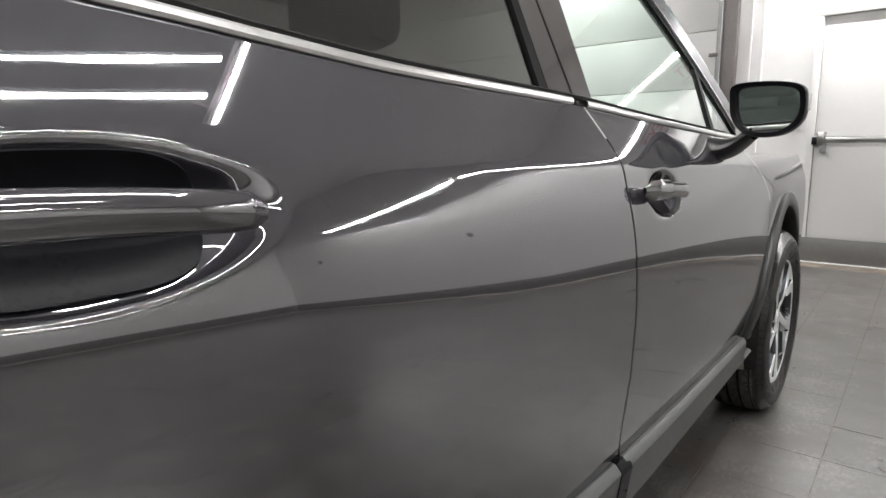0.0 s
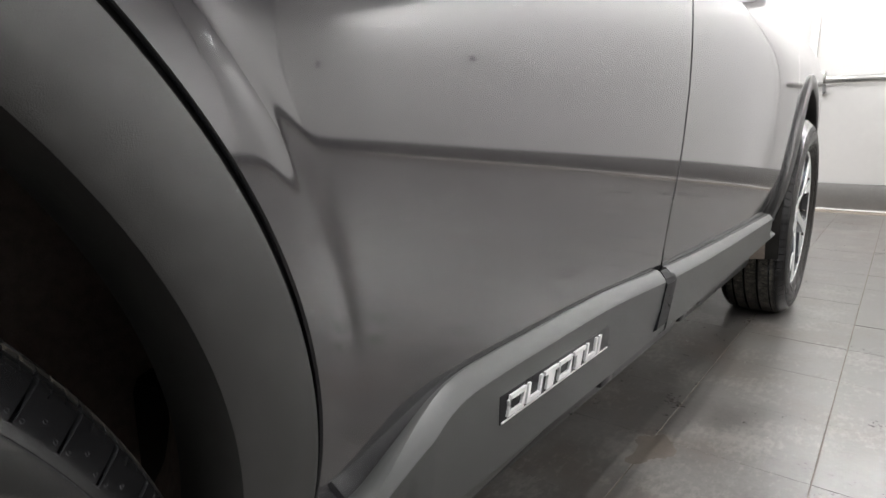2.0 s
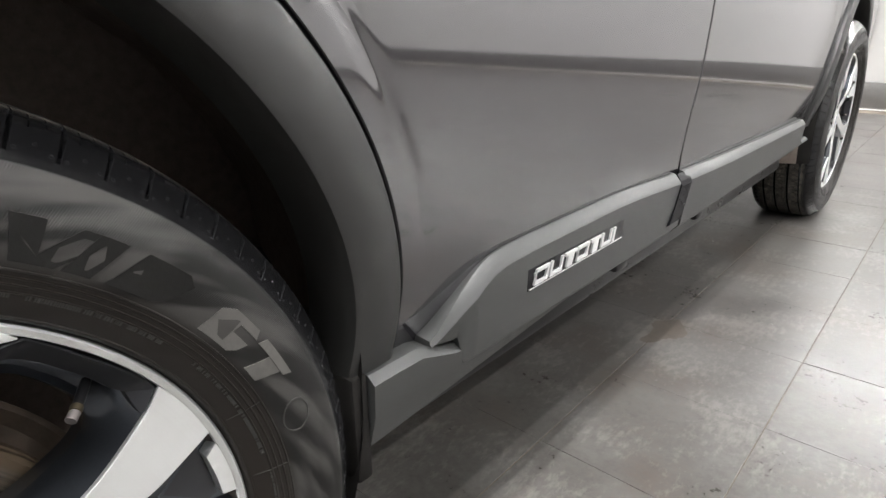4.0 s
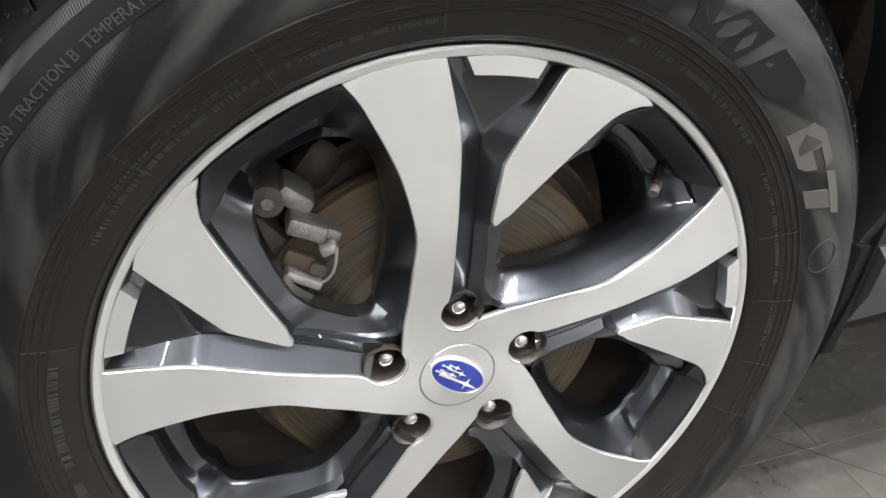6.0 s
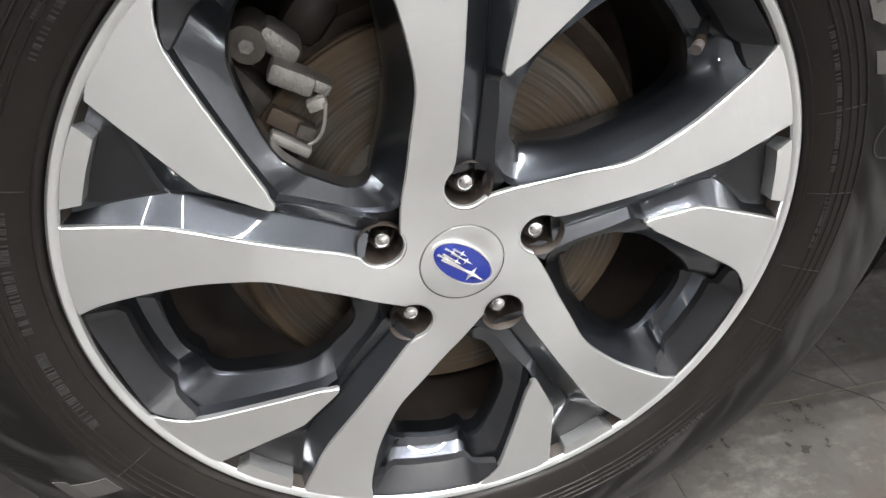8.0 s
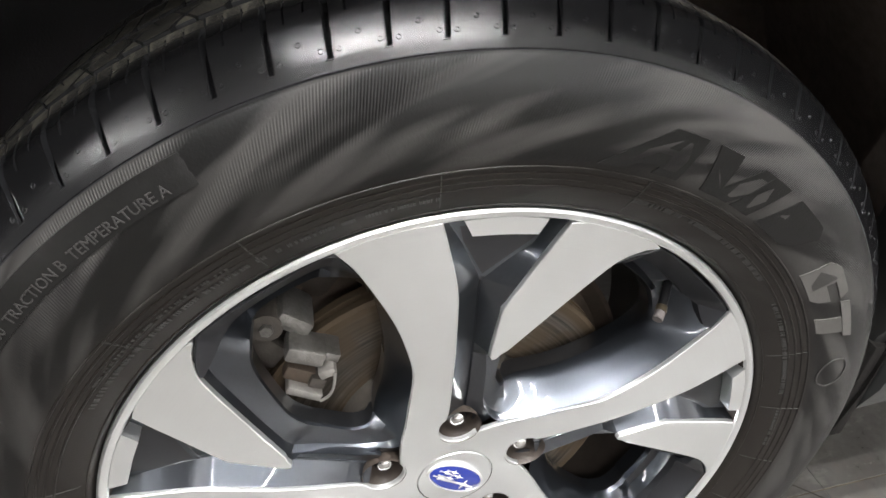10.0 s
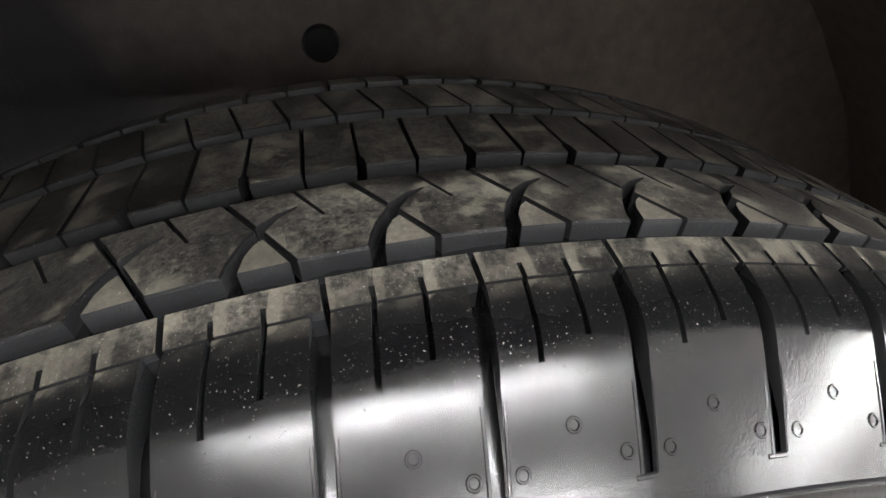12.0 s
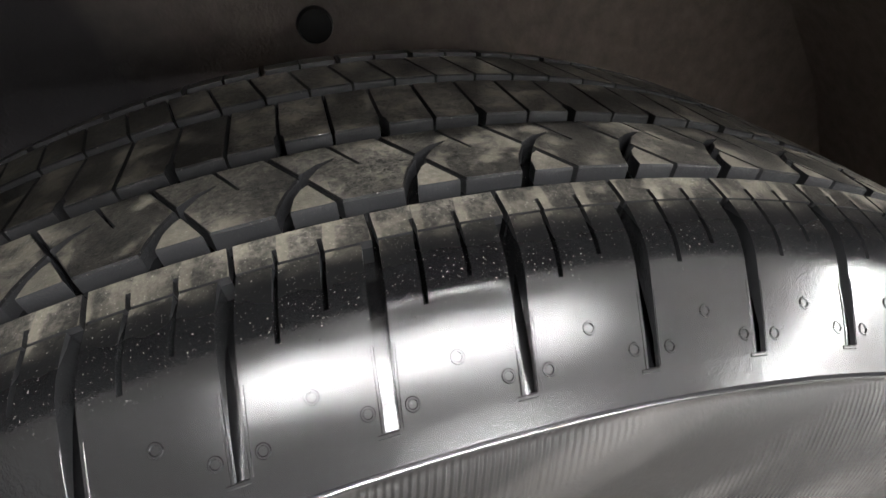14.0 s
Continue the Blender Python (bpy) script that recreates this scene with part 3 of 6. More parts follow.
    pipe.location = (-0.86, WALL_Y - 0.02, 0)
    sh = Matrix.Translation((0.86, -WALL_Y + 0.02, 0))
    part("pipe", rod_bm((-0.86, WALL_Y - 0.02, 0.0), (-0.86, WALL_Y - 0.02, CEILING), 0.011), WHITE_WALL, pipe, shift=sh)
    part("pipe", rod_bm((-0.96, WALL_Y - 0.015, 0.0), (-0.96, WALL_Y - 0.015, CEILING), 0.007), WHITE_WALL, pipe, shift=sh)
    sw = tagged(new("wall_switch"), label="grey push-button plate on the white wall", category="switch")
    sw.location = (-0.668, WALL_Y, 1.45)
    sh = Matrix.Translation((0.668, -WALL_Y, -1.45))
    part("plate", box_bm((-0.705, WALL_Y - 0.012, 1.415), (-0.635, WALL_Y - 0.001, 1.485), 0.004), WHITE_DOOR, sw, shift=sh)
    part("button", box_bm((-0.69, WALL_Y - 0.02, 1.43), (-0.65, WALL_Y - 0.012, 1.47), 0.003), GREY_PLATE, sw, shift=sh)
    pad = tagged(new("alarm_keypad"), label="white alarm keypad with a dark display on the wall", category="keypad")
    pad.location = (-0.575, WALL_Y, 1.22)
    sh = Matrix.Translation((0.575, -WALL_Y, -1.22))
    part("case", box_bm((-0.645, WALL_Y - 0.028, 1.165), (-0.505, WALL_Y - 0.001, 1.285), 0.006), WHITE_DOOR, pad, shift=sh)
    part("display", box_bm((-0.62, WALL_Y - 0.031, 1.252), (-0.53, WALL_Y - 0.027, 1.274), 0.001), DARK_STEEL, pad, shift=sh)
    for i in range(4):
        for j in range(3):
            x, z = -0.622 + i * 0.024, 1.232 - j * 0.022
            part("key", box_bm((x, WALL_Y - 0.032, z - 0.012), (x + 0.016, WALL_Y - 0.027, z), 0.001), GREY_PLATE, pad, shift=sh)
    for name, a, b in (("wall_socket", (3.90, WALL_Y - 0.012, 1.42), (3.97, WALL_Y - 0.001, 1.53)), ("wall_socket", (6.65, WALL_Y - 0.012, 1.42), (6.72, WALL_Y - 0.001, 1.53))):
        tagged(part(name, box_bm(a, b, 0.003), GREY_PLATE), label="grey socket plate on the white wall", category="socket")


def exit_sign():
    sign = tagged(new("exit_sign"), label="white exit sign with red letters above the door", category="exit sign")
    sign.location = (0.52, WALL_Y, 2.52)
    sh = Matrix.Translation((-0.52, -WALL_Y, -2.52))
    part("case", box_bm((0.37, WALL_Y - 0.05, 2.42), (0.67, WALL_Y - 0.001, 2.61), 0.006), WHITE_DOOR, sign, shift=sh)
    cu = bpy.data.curves.new("letters", "FONT")
    cu.body, cu.size, cu.extrude, cu.align_x = "EXIT", 0.145, 0.001, "CENTER"
    ob = new("letters", cu)
    bpy.context.view_layer.update()
    me = bpy.data.meshes.new_from_object(ob)
    bpy.data.objects.remove(ob)
    bpy.data.curves.remove(cu)
    for v in me.vertices:
        v.co = (0.52 + v.co.x, WALL_Y - 0.0515 - v.co.z, 2.467 + v.co.y)
    link("letters", me, RED, sign, "red letters", smooth=False, shift=sh)
    for z in (2.428, 2.597):
        part("red_line", box_bm((0.38, WALL_Y - 0.053, z), (0.66, WALL_Y - 0.049, z + 0.006)), RED, sign, shift=sh)


def strip_light(a, b, high, wall_side, lamp):
    """A long tube light under the ceiling, some added as fill, from a to b, (x, y) each."""
    a, b = Vector((*a, high)), Vector((*b, high))
    d = (b - a).normalized()
    n = Vector((-d.y, d.x, 0))
    ob = tagged(new("ceiling_light_or_fill"), label="long white linear tube light under the ceiling, some added as fill", category="ceiling light", group="linear ceiling lights")
    ob.location = (a + b) / 2
    sh = Matrix.Translation(-(a + b) / 2)
    def bar(w, z0, z1, cut):
        bm = bmesh.new()
        p, q = a + d * cut, b - d * cut
        vs = [bm.verts.new(v) for z in (z0, z1) for v in (p - n * w + Vector((0, 0, z)), p + n * w + Vector((0, 0, z)), q + n * w + Vector((0, 0, z)), q - n * w + Vector((0, 0, z)))]
        for f in ((0, 1, 2, 3), (4, 5, 6, 7), (0, 1, 5, 4), (1, 2, 6, 5), (2, 3, 7, 6), (3, 0, 4, 7)):
            bm.faces.new([vs[i] for i in f])
        return bm
    part("housing", bar(0.030, 0.0, 0.04, 0.0), LAMP_BODY, ob, smooth=False, shift=sh)
    for k in (-1, 1):
        rail = bar(0.0025, -0.021 - (0.030 if k == wall_side else 0.0), -0.001, 0.0)
        bmesh.ops.translate(rail, vec=n * (0.0175 * k), verts=rail.verts)
        part("side_rail", rail, LAMP_BODY, ob, smooth=False, shift=sh)
    plate = bar(0.0145, -0.018, -0.002, 0.01)
    bmesh.ops.delete(plate, geom=[f for f in plate.faces if f.calc_center_median().z > high - 0.0175], context="FACES")
    part("diffuser", plate, lamp, ob, smooth=False, shift=sh)
    for k in (0.15, 0.85):
        p = a.lerp(b, k)
        part("hanger", rod_bm(p + Vector((0, 0, 0.04)), Vector((p.x, p.y, CEILING)), 0.004, 8), LAMP_BODY, ob, shift=sh)


TILE_MAT = floor_tile()
room()
exit_sign()
for a, b, high, share in STRIPS:
    strip_light(a, b, high, 1 if a[1] > 6.0 else 0, LAMPS[share])
# ---------- the car's side ----------
SIDE = [(0.34, -0.0546), (0.4, -0.0330), (0.45, -0.0188), (0.5, -0.0084), (0.55, -0.0013), (0.6, 0.0034), (0.66, 0.0067), (0.73, 0.0080), (0.78, 0.0076)]
# above the widest line the skin leans in; at the shoulder crease it tips over
LEAN = [(0.78, 0.9), (0.82, 2.6), (0.85, 4.6), (0.89, 7.2), (0.93, 10.0), (0.97, 13.2), (1.00, 14.2), (1.020, 14.8), (1.026, 17.0), (1.033, 24.0), (1.040, 28.5), (1.05, 30.5), (1.20, 31.0)]
z_, x_ = 0.78, 0.0076
while z_ < 1.215:
    z_ += 0.003
    x_ -= 0.003 * math.tan(radians(curve_at(LEAN, z_ - 0.0015)))
    SIDE.append((round(z_, 4), x_))
AXLE_Z = 0.42
WHEELBASE = 2.742
ARCH_OUT, ARCH_IN = (0.439, 0.453), (0.374, 0.394)


def side(y, z):
    """How far the body's skin stands out at y along the car and z up."""
    x = curve_at(SIDE, z + 0.034 * (min(y, 2.2) - 0.85) * min(1.0, max(0.0, (z - 0.88) / 0.10)))
    if y > 1.3:
        x -= 0.011 * ((y - 1.3) / 1.0) ** 2
    if y < 0.978:
        q = max(0.0, z - 0.76)
        x += min(1.0, (0.978 - y) / 1.131) ** 1.97 * (1.381 * q ** 2 - 4.77 * q ** 3 + 3.05 * q ** 4)
    for cy in (0.0, WHEELBASE):
        if cy:
            x += 0.0020 * math.exp(-((math.hypot(y - cy, z - AXLE_Z) - 0.44) / 0.032) ** 2)
        elif z > AXLE_Z:
            rho = math.hypot(y / ARCH_OUT[0], (z - AXLE_Z) / ARCH_OUT[1])
            fade = min(1.0, (z - AXLE_Z) / 0.24)
            fade = fade * fade * (3 - 2 * fade)
            x += fade * (0.0017 * max(0.0, min(1.0, (1.084 - rho) / 0.084)) - 0.0008 * math.exp(-((rho - 1.084) / 0.021) ** 2))
    return x


CAR_AT = Vector((-0.92, 1.37, 0.0))
car = tagged(new("car"), label="grey metallic estate car with dark plastic cladding, parked on tiles", category="car")
car.location = CAR_AT
CAR_SHIFT = Matrix.Translation(-CAR_AT)
GLASS_LEAN = 0.36


def glass_x(z):
    return -0.100 - GLASS_LEAN * (z - 1.14)


def cup(y, z, cy, cz, ry, rz, depth):
    u = ((y - cy) / ry) ** 2 + ((z - cz) / rz) ** 2
    return -depth * (1 - u) ** 2 * (1 + 2 * u) if u < 1 else 0.0


def panel(name, zs, left, right, cols, material=PAINT, label="", extra=None, hem=0.012, crowd=1.0):
    """A sheet of the car's side between two seams, its edges folded inwards."""
    rows = []
    for z in zs:
        a, b = left(z), right(z)
        row = []
        skin = lambda y: side(y, z) + (extra(y, z) if extra else 0.0)
        row.append((skin(a) - hem, a + 0.0012, z))
        row.append((skin(a) - 0.0018, a + 0.0004, z))
        for k in range(cols + 1):
            y = a + 0.0018 + (b - a - 0.0036) * (k / cols) ** crowd
            row.append((skin(y), y, z))
        row.append((skin(b) - 0.0018, b - 0.0004, z))
        row.append((skin(b) - hem, b - 0.0012, z))
        rows.append(row)
    return part(name, grid_bm(rows), material, car, label, smooth=40, shift=CAR_SHIFT)


B_SEAM = [(0.38, 1.182), (0.45, 1.168), (0.50, 1.148), (0.56, 1.141), (0.62, 1.149), (0.69, 1.155), (0.75, 1.160), (0.81, 1.160), (0.88, 1.160), (0.97, 1.160), (1.03, 1.160), (1.08, 1.145), (1.13, 1.122)]
F_SEAM = [(0.38, 2.245), (0.46, 2.262), (0.57, 2.292), (0.72, 2.345), (0.83, 2.375), (0.90, 2.360), (0.97, 2.300), (1.03, 2.200), (1.08, 2.120)]
BELT = [(-0.2, 1.205), (0.363, 1.165), (0.489, 1.153), (0.643, 1.141), (1.124, 1.124), (1.449, 1.104), (1.964, 1.078), (2.25, 1.066)]


def arch_y(z):
    u = max(0.0, 1 - ((z - AXLE_Z) / ARCH_OUT[1]) ** 2) if z > AXLE_Z else 1.0
    return ARCH_OUT[0] * math.sqrt(u)


def body():
    def rear_edge(z):
        return arch_y(z) + 0.004 if z < 0.862 else 0.05 + 0.11 * max(0, (0.872 - z) / 0.01)
    low = steps(0.385, 0.70, 60) + steps(0.705, 0.86, 40) + steps(0.864, 0.95, 24) + steps(0.955, 1.118, 50)
    cup_r = lambda y, z: cup(y, z, 0.272, 1.012, 0.158, 0.060, 0.028)
    door = panel("rear_door", low, rear_edge, lambda z: curve_at(B_SEAM, z) - 0.0022, 170, label="grey metallic rear door", extra=cup_r, crowd=1.5)
    cup_f = lambda y, z: cup(y, z, 1.352, 0.957, 0.100, 0.052, 0.030)
    zs = steps(0.385, 0.70, 22) + steps(0.72, 0.90, 12) + steps(0.905, 1.068, 40)
    fdoor = panel("front_door", zs, lambda z: curve_at(B_SEAM, z) + 0.0022, lambda z: curve_at(F_SEAM, z) - 0.002, 90, label="grey metallic front door", extra=cup_f)
    # black strips added deep in the seams beside the doors, standing in for shade
    for table, z1, parent in ((B_SEAM, 1.128, door), (F_SEAM, 1.075, fdoor)):
        rows = []
        for z in steps(0.385, z1, 80):
            y = curve_at(table, z)
            rows.append([(side(y, z) - d, y + e, z) for e, d in ((-0.006, 0.0075), (-0.0012, 0.0030), (0.0012, 0.0030), (0.006, 0.0075))])
        part("door_seal", grid_bm(rows), RUBBER_SEAL, parent)
    # skin between the doors' straight top and the sloping belt
    for name, z0, parent in (("door_top", 1.118, door), ("door_top", 1.068, fdoor)):
        rows = []
        for u in steps(0, 1, 60):
            row = []
            for w in steps(0, 1, 6):
                y = 0.05 + 1.07 * u if parent is door else 1.130 + 0.985 * u
                for _ in range(3):
                    z = z0 + max(0.001, curve_at(BELT, y) - z0) * w
                    seam = curve_at(B_SEAM, z)
                    y = 0.05 + (seam - 0.0522) * u if parent is door else seam + 0.0022 + (2.1128 - seam) * u
                row.append((side(y, z), y, z))
            rows.append(row)
        ob = part(name, grid_bm(rows), PAINT, parent)
        ob.matrix_parent_inverse = Matrix()
    # front wing, with the bonnet's edge rolling inwards
    rows = []
    for y in steps(0, 1, 60):
        row = []
        for k, z in enumerate(steps(0.40, 1.0, 40)):
            a = curve_at(F_SEAM, z) + 0.002
            d = (z - AXLE_Z) / ARCH_OUT[1]
            if y < 0.5:
                back = WHEELBASE - ARCH_OUT[0] * math.sqrt(max(0.0, 1 - d * d)) - 0.003 if z < AXLE_Z + ARCH_OUT[1] - 0.004 else WHEELBASE
                yy = a + (max(back, a + 0.004) - a) * (y / 0.5)
            else:
                front = WHEELBASE + ARCH_OUT[0] * math.sqrt(max(0.0, 1 - d * d)) + 0.003 if z < AXLE_Z + ARCH_OUT[1] - 0.004 else WHEELBASE
                yy = front + (3.34 - front) * ((y - 0.5) / 0.5)
            row.append((side(yy, z), yy, z))
        for u in steps(0.1, 1, 10):
            yy = row[40][1]
            t = u * math.pi / 2
            row.append((side(yy, 1.0) - 0.34 * (1 - math.cos(t)) - 0.02 * u, yy, 1.0 + (0.055 - 0.06 * max(0, yy - 2.4)) * math.sin(t)))
        rows.append(row)
    bm = grid_bm(rows)
    # open the arch
    gone = [f for f in bm.faces if (lambda c: ((c.y - WHEELBASE) / ARCH_OUT[0]) ** 2 + ((c.z - AXLE_Z) / ARCH_OUT[1]) ** 2 < 0.985 and c.z < 0.9)(f.calc_center_median())]
    bmesh.ops.delete(bm, geom=gone, context="FACES")
    part("front_wing", bm, PAINT, car, "grey metallic front wing", smooth=40, shift=CAR_SHIFT)
    # rear quarter behind the rear door
    rows = []
    for y in steps(-0.95, 0.0465, 60):
        row = []
        inside = abs(y) < ARCH_OUT[0]
        z0 = AXLE_Z + ARCH_OUT[1] * math.sqrt(max(0.0, 1 - (y / ARCH_OUT[0]) ** 2)) + 0.003 if inside else 0.42
        for z in steps(z0, 1.19, 50):
            row.append((side(y, z), y, z))
        rows.append(row)
    part("quarter_panel", grid_bm(rows), PAINT, car, "grey metallic rear quarter panel", shift=CAR_SHIFT)

    # belt trim
    rows = []
    for y in steps(0.0, 2.16, 80):
        z = curve_at(BELT, y)
        x = side(y, z)
        rows.append([(x - 0.010, y, z + 0.0015), (x + 0.0022, y, z + 0.0005), (x + 0.0038, y, z + 0.0040), (x + 0.0030, y, z + 0.0095), (x - 0.0010, y, z + 0.0125), (x - 0.012, y, z + 0.0130)])
    part("belt_trim", grid_bm(rows[:int(80 * 1.120 / 2.16)]), TRIM_CHROME, car, "bright chrome belt trim", shift=CAR_SHIFT)
    part("belt_trim", grid_bm(rows[int(80 * 1.120 / 2.16) + 1:]), TRIM_CHROME, car, "bright chrome belt trim", shift=CAR_SHIFT)
    bm = bmesh.new()
    rows = []
    for y in steps(0.0, 2.16, 60):
        z = curve_at(BELT, y)
        x = side(y, z)
        rows.append([(x - 0.012, y, z + 0.012), (x - 0.008, y, z + 0.019), (x - 0.014, y, z + 0.022), (x - 0.03, y, z + 0.020)])
    part("glass_seal", grid_bm(rows), RUBBER_SEAL, car, shift=CAR_SHIFT)

    # glass and pillars
    def lean_quad(name, corners, material, thick, lift=0.0, label="", shadow=True):
        """A leaning plate with its corners (y, z) in the side glass's plane."""
        bm = bmesh.new()
        out = [Vector((glass_x(z) + lift, y, z)) for y, z in corners]
        vs = loop_wall(bm, [out, [p + Vector((-thick, 0, 0)) for p in out]])
        bm.faces.new(vs[0])
        bm.faces.new(vs[1])
        ob = part(name, bm, material, car, label, smooth=False, shift=CAR_SHIFT)
        ob.visible_shadow = shadow
        if not shadow:
            ob.data.materials.append(GLASS_INNER)
            for k, p in enumerate(ob.data.polygons):
                p.material_index = 0 if k == len(ob.data.polygons) - 2 else 1
        return ob
    TOPZ = 1.47
    lean_quad("side_glass", [(0.22, 1.165), (1.018, 1.120), (1.002, TOPZ), (0.22, TOPZ)], GLASS_TINT, 0.003, -0.012, "dark privacy glass", False)
    lean_quad("side_glass", [(1.190, 1.105), (1.925, 1.070), (1.945, 1.26), (1.70, TOPZ), (1.168, TOPZ)], GLASS_CLEAR, 0.003, -0.012, "green-tinted clear glass", False)
    lean_quad("quarter_light", [(1.945, 1.072), (2.155, 1.075), (2.02, 1.235), (1.962, 1.25)], GLASS_CLEAR, 0.003, -0.012, "green-tinted clear glass", False)
    lean_quad("pillar_cover", [(1.030, 1.135), (1.108, 1.132), (1.048, TOPZ), (1.000, TOPZ)], PILLAR, 0.012, -0.004, "brown-grey gloss pillar cover")
    lean_quad("glass_seal", [(1.004, 1.125), (1.030, 1.125), (1.000, TOPZ), (0.984, TOPZ)], RUBBER_SEAL, 0.012, -0.005)
    lean_quad("pillar_cover", [(1.118, 1.128), (1.188, 1.125), (1.166, TOPZ), (1.056, TOPZ)], PILLAR, 0.012, -0.004, "brown-grey gloss pillar cover")
    lean_quad("window_post", [(1.918, 1.070), (1.950, 1.072), (1.966, 1.26), (1.944, 1.275)], RUBBER_SEAL, 0.012, -0.005)
    # windscreen pillar: seal, paint and bright strip, running up and back
    low, high = (2.195, 1.10), (1.665, 1.47)
    for name, d0, d1, lift, material in (("glass_seal", -0.022, 0.0, -0.006, RUBBER_SEAL), ("window_trim", 0.0, 0.0045, -0.001, TRIM_CHROME), ("windscreen_pillar", 0.0045, 0.075, -0.003, BLACK)):
        n = Vector((high[1] - low[1], -(high[0] - low[0]))).normalized()
        rows = []
        for u in steps(0, 1, 10):
            y, z = low[0] + (high[0] - low[0]) * u, low[1] + (high[1] - low[1]) * u + 0.02 * math.sin(math.pi * u)
            rows.append([(glass_x(z + n[1] * d) + lift - e, y + n[0] * d, z + n[1] * d) for d, e in ((d0, 0.02), (d0, 0.0), (d1, 0.0), (d1, 0.02))])
        part(name, grid_bm(rows), material, car, smooth=False, shift=CAR_SHIFT)
    # roof side, roof, far side, floor
    rows = []
    for y in steps(-0.95, 1.70, 30):
        rows.append([(glass_x(TOPZ) + 0.004 - 0.02 * k - 0.30 * (k / 8) ** 2.4, y, TOPZ - 0.01 + 0.155 * math.sin(math.pi / 2 * k / 8)) for k in range(9)])
    part("roof_side", grid_bm(rows), PAINT, car, shift=CAR_SHIFT)
    part("roof", box_bm((-1.32, -0.95, 1.60), (-0.52, 1.62, 1.63), 0.01), PAINT, car, shift=CAR_SHIFT)
    part("headliner", box_bm((-1.50, -0.95, 1.575), (-0.34, 1.60, 1.592), 0.004), INTERIOR, car, "pale grey headliner", shift=CAR_SHIFT)
    part("far_side", box_bm((-1.86, -0.95, 0.36), (-1.76, 3.34, 1.09), 0.02), PAINT, car, shift=CAR_SHIFT)
    part("far_pillar", box_bm((-1.74, 1.02, 1.09), (-1.68, 1.16, 1.60), 0.01), INTERIOR, car, shift=CAR_SHIFT)
    part("far_pillar", box_bm((-1.74, -0.95, 1.09), (-1.68, 0.05, 1.60), 0.01), INTERIOR, car, shift=CAR_SHIFT)
    part("floor_pan", box_bm((-1.74, 0.47, 0.245), (-0.075, 2.27, 0.42), 0.02), BLACK, car, shift=CAR_SHIFT)
    part("floor_pan", box_bm((-1.74, -0.95, 0.42), (-0.42, 0.47, 0.62), 0.02), BLACK, car, shift=CAR_SHIFT)
    part("engine_bay", box_bm((-1.74, 2.27, 0.30), (-0.45, 3.34, 0.92), 0.03), BLACK, car, shift=CAR_SHIFT)
    part("bonnet", box_bm((-1.50, 2.25, 0.985), (-0.36, 3.34, 1.035), 0.02), PAINT, car, shift=CAR_SHIFT)
    part("rear_hatch", box_bm((-1.76, -0.99, 0.36), (-0.10, -0.95, 1.55), 0.01), PAINT, car, shift=CAR_SHIFT)
    part("inner_door", box_bm((-0.20, 0.45, 0.42), (-0.135, 2.2, 1.06), 0.02), SEAT, car, shift=CAR_SHIFT)
    # inside: dashboard, seats, wheel
    part("dashboard", box_bm((-1.70, 1.95, 0.75), (-0.18, 2.28, 1.045), 0.05), SEAT, car, "dark dashboard", shift=CAR_SHIFT)
    for x in (-0.52, -1.32):
        part("seat_back", box_bm((x - 0.24, 0.93, 0.62), (x + 0.24, 1.07, 1.20), 0.055), SEAT, car, "dark fabric seat back", shift=CAR_SHIFT)
        part("headrest", box_bm((x - 0.13, 0.90, 1.24), (x + 0.13, 1.0, 1.42), 0.04), SEAT, car, "dark fabric headrest", shift=CAR_SHIFT)
    part("rear_seat", box_bm((-1.62, -0.02, 0.90), (-0.24, 0.16, 1.20), 0.05), SEAT, car, "dark fabric rear seat", shift=CAR_SHIFT)


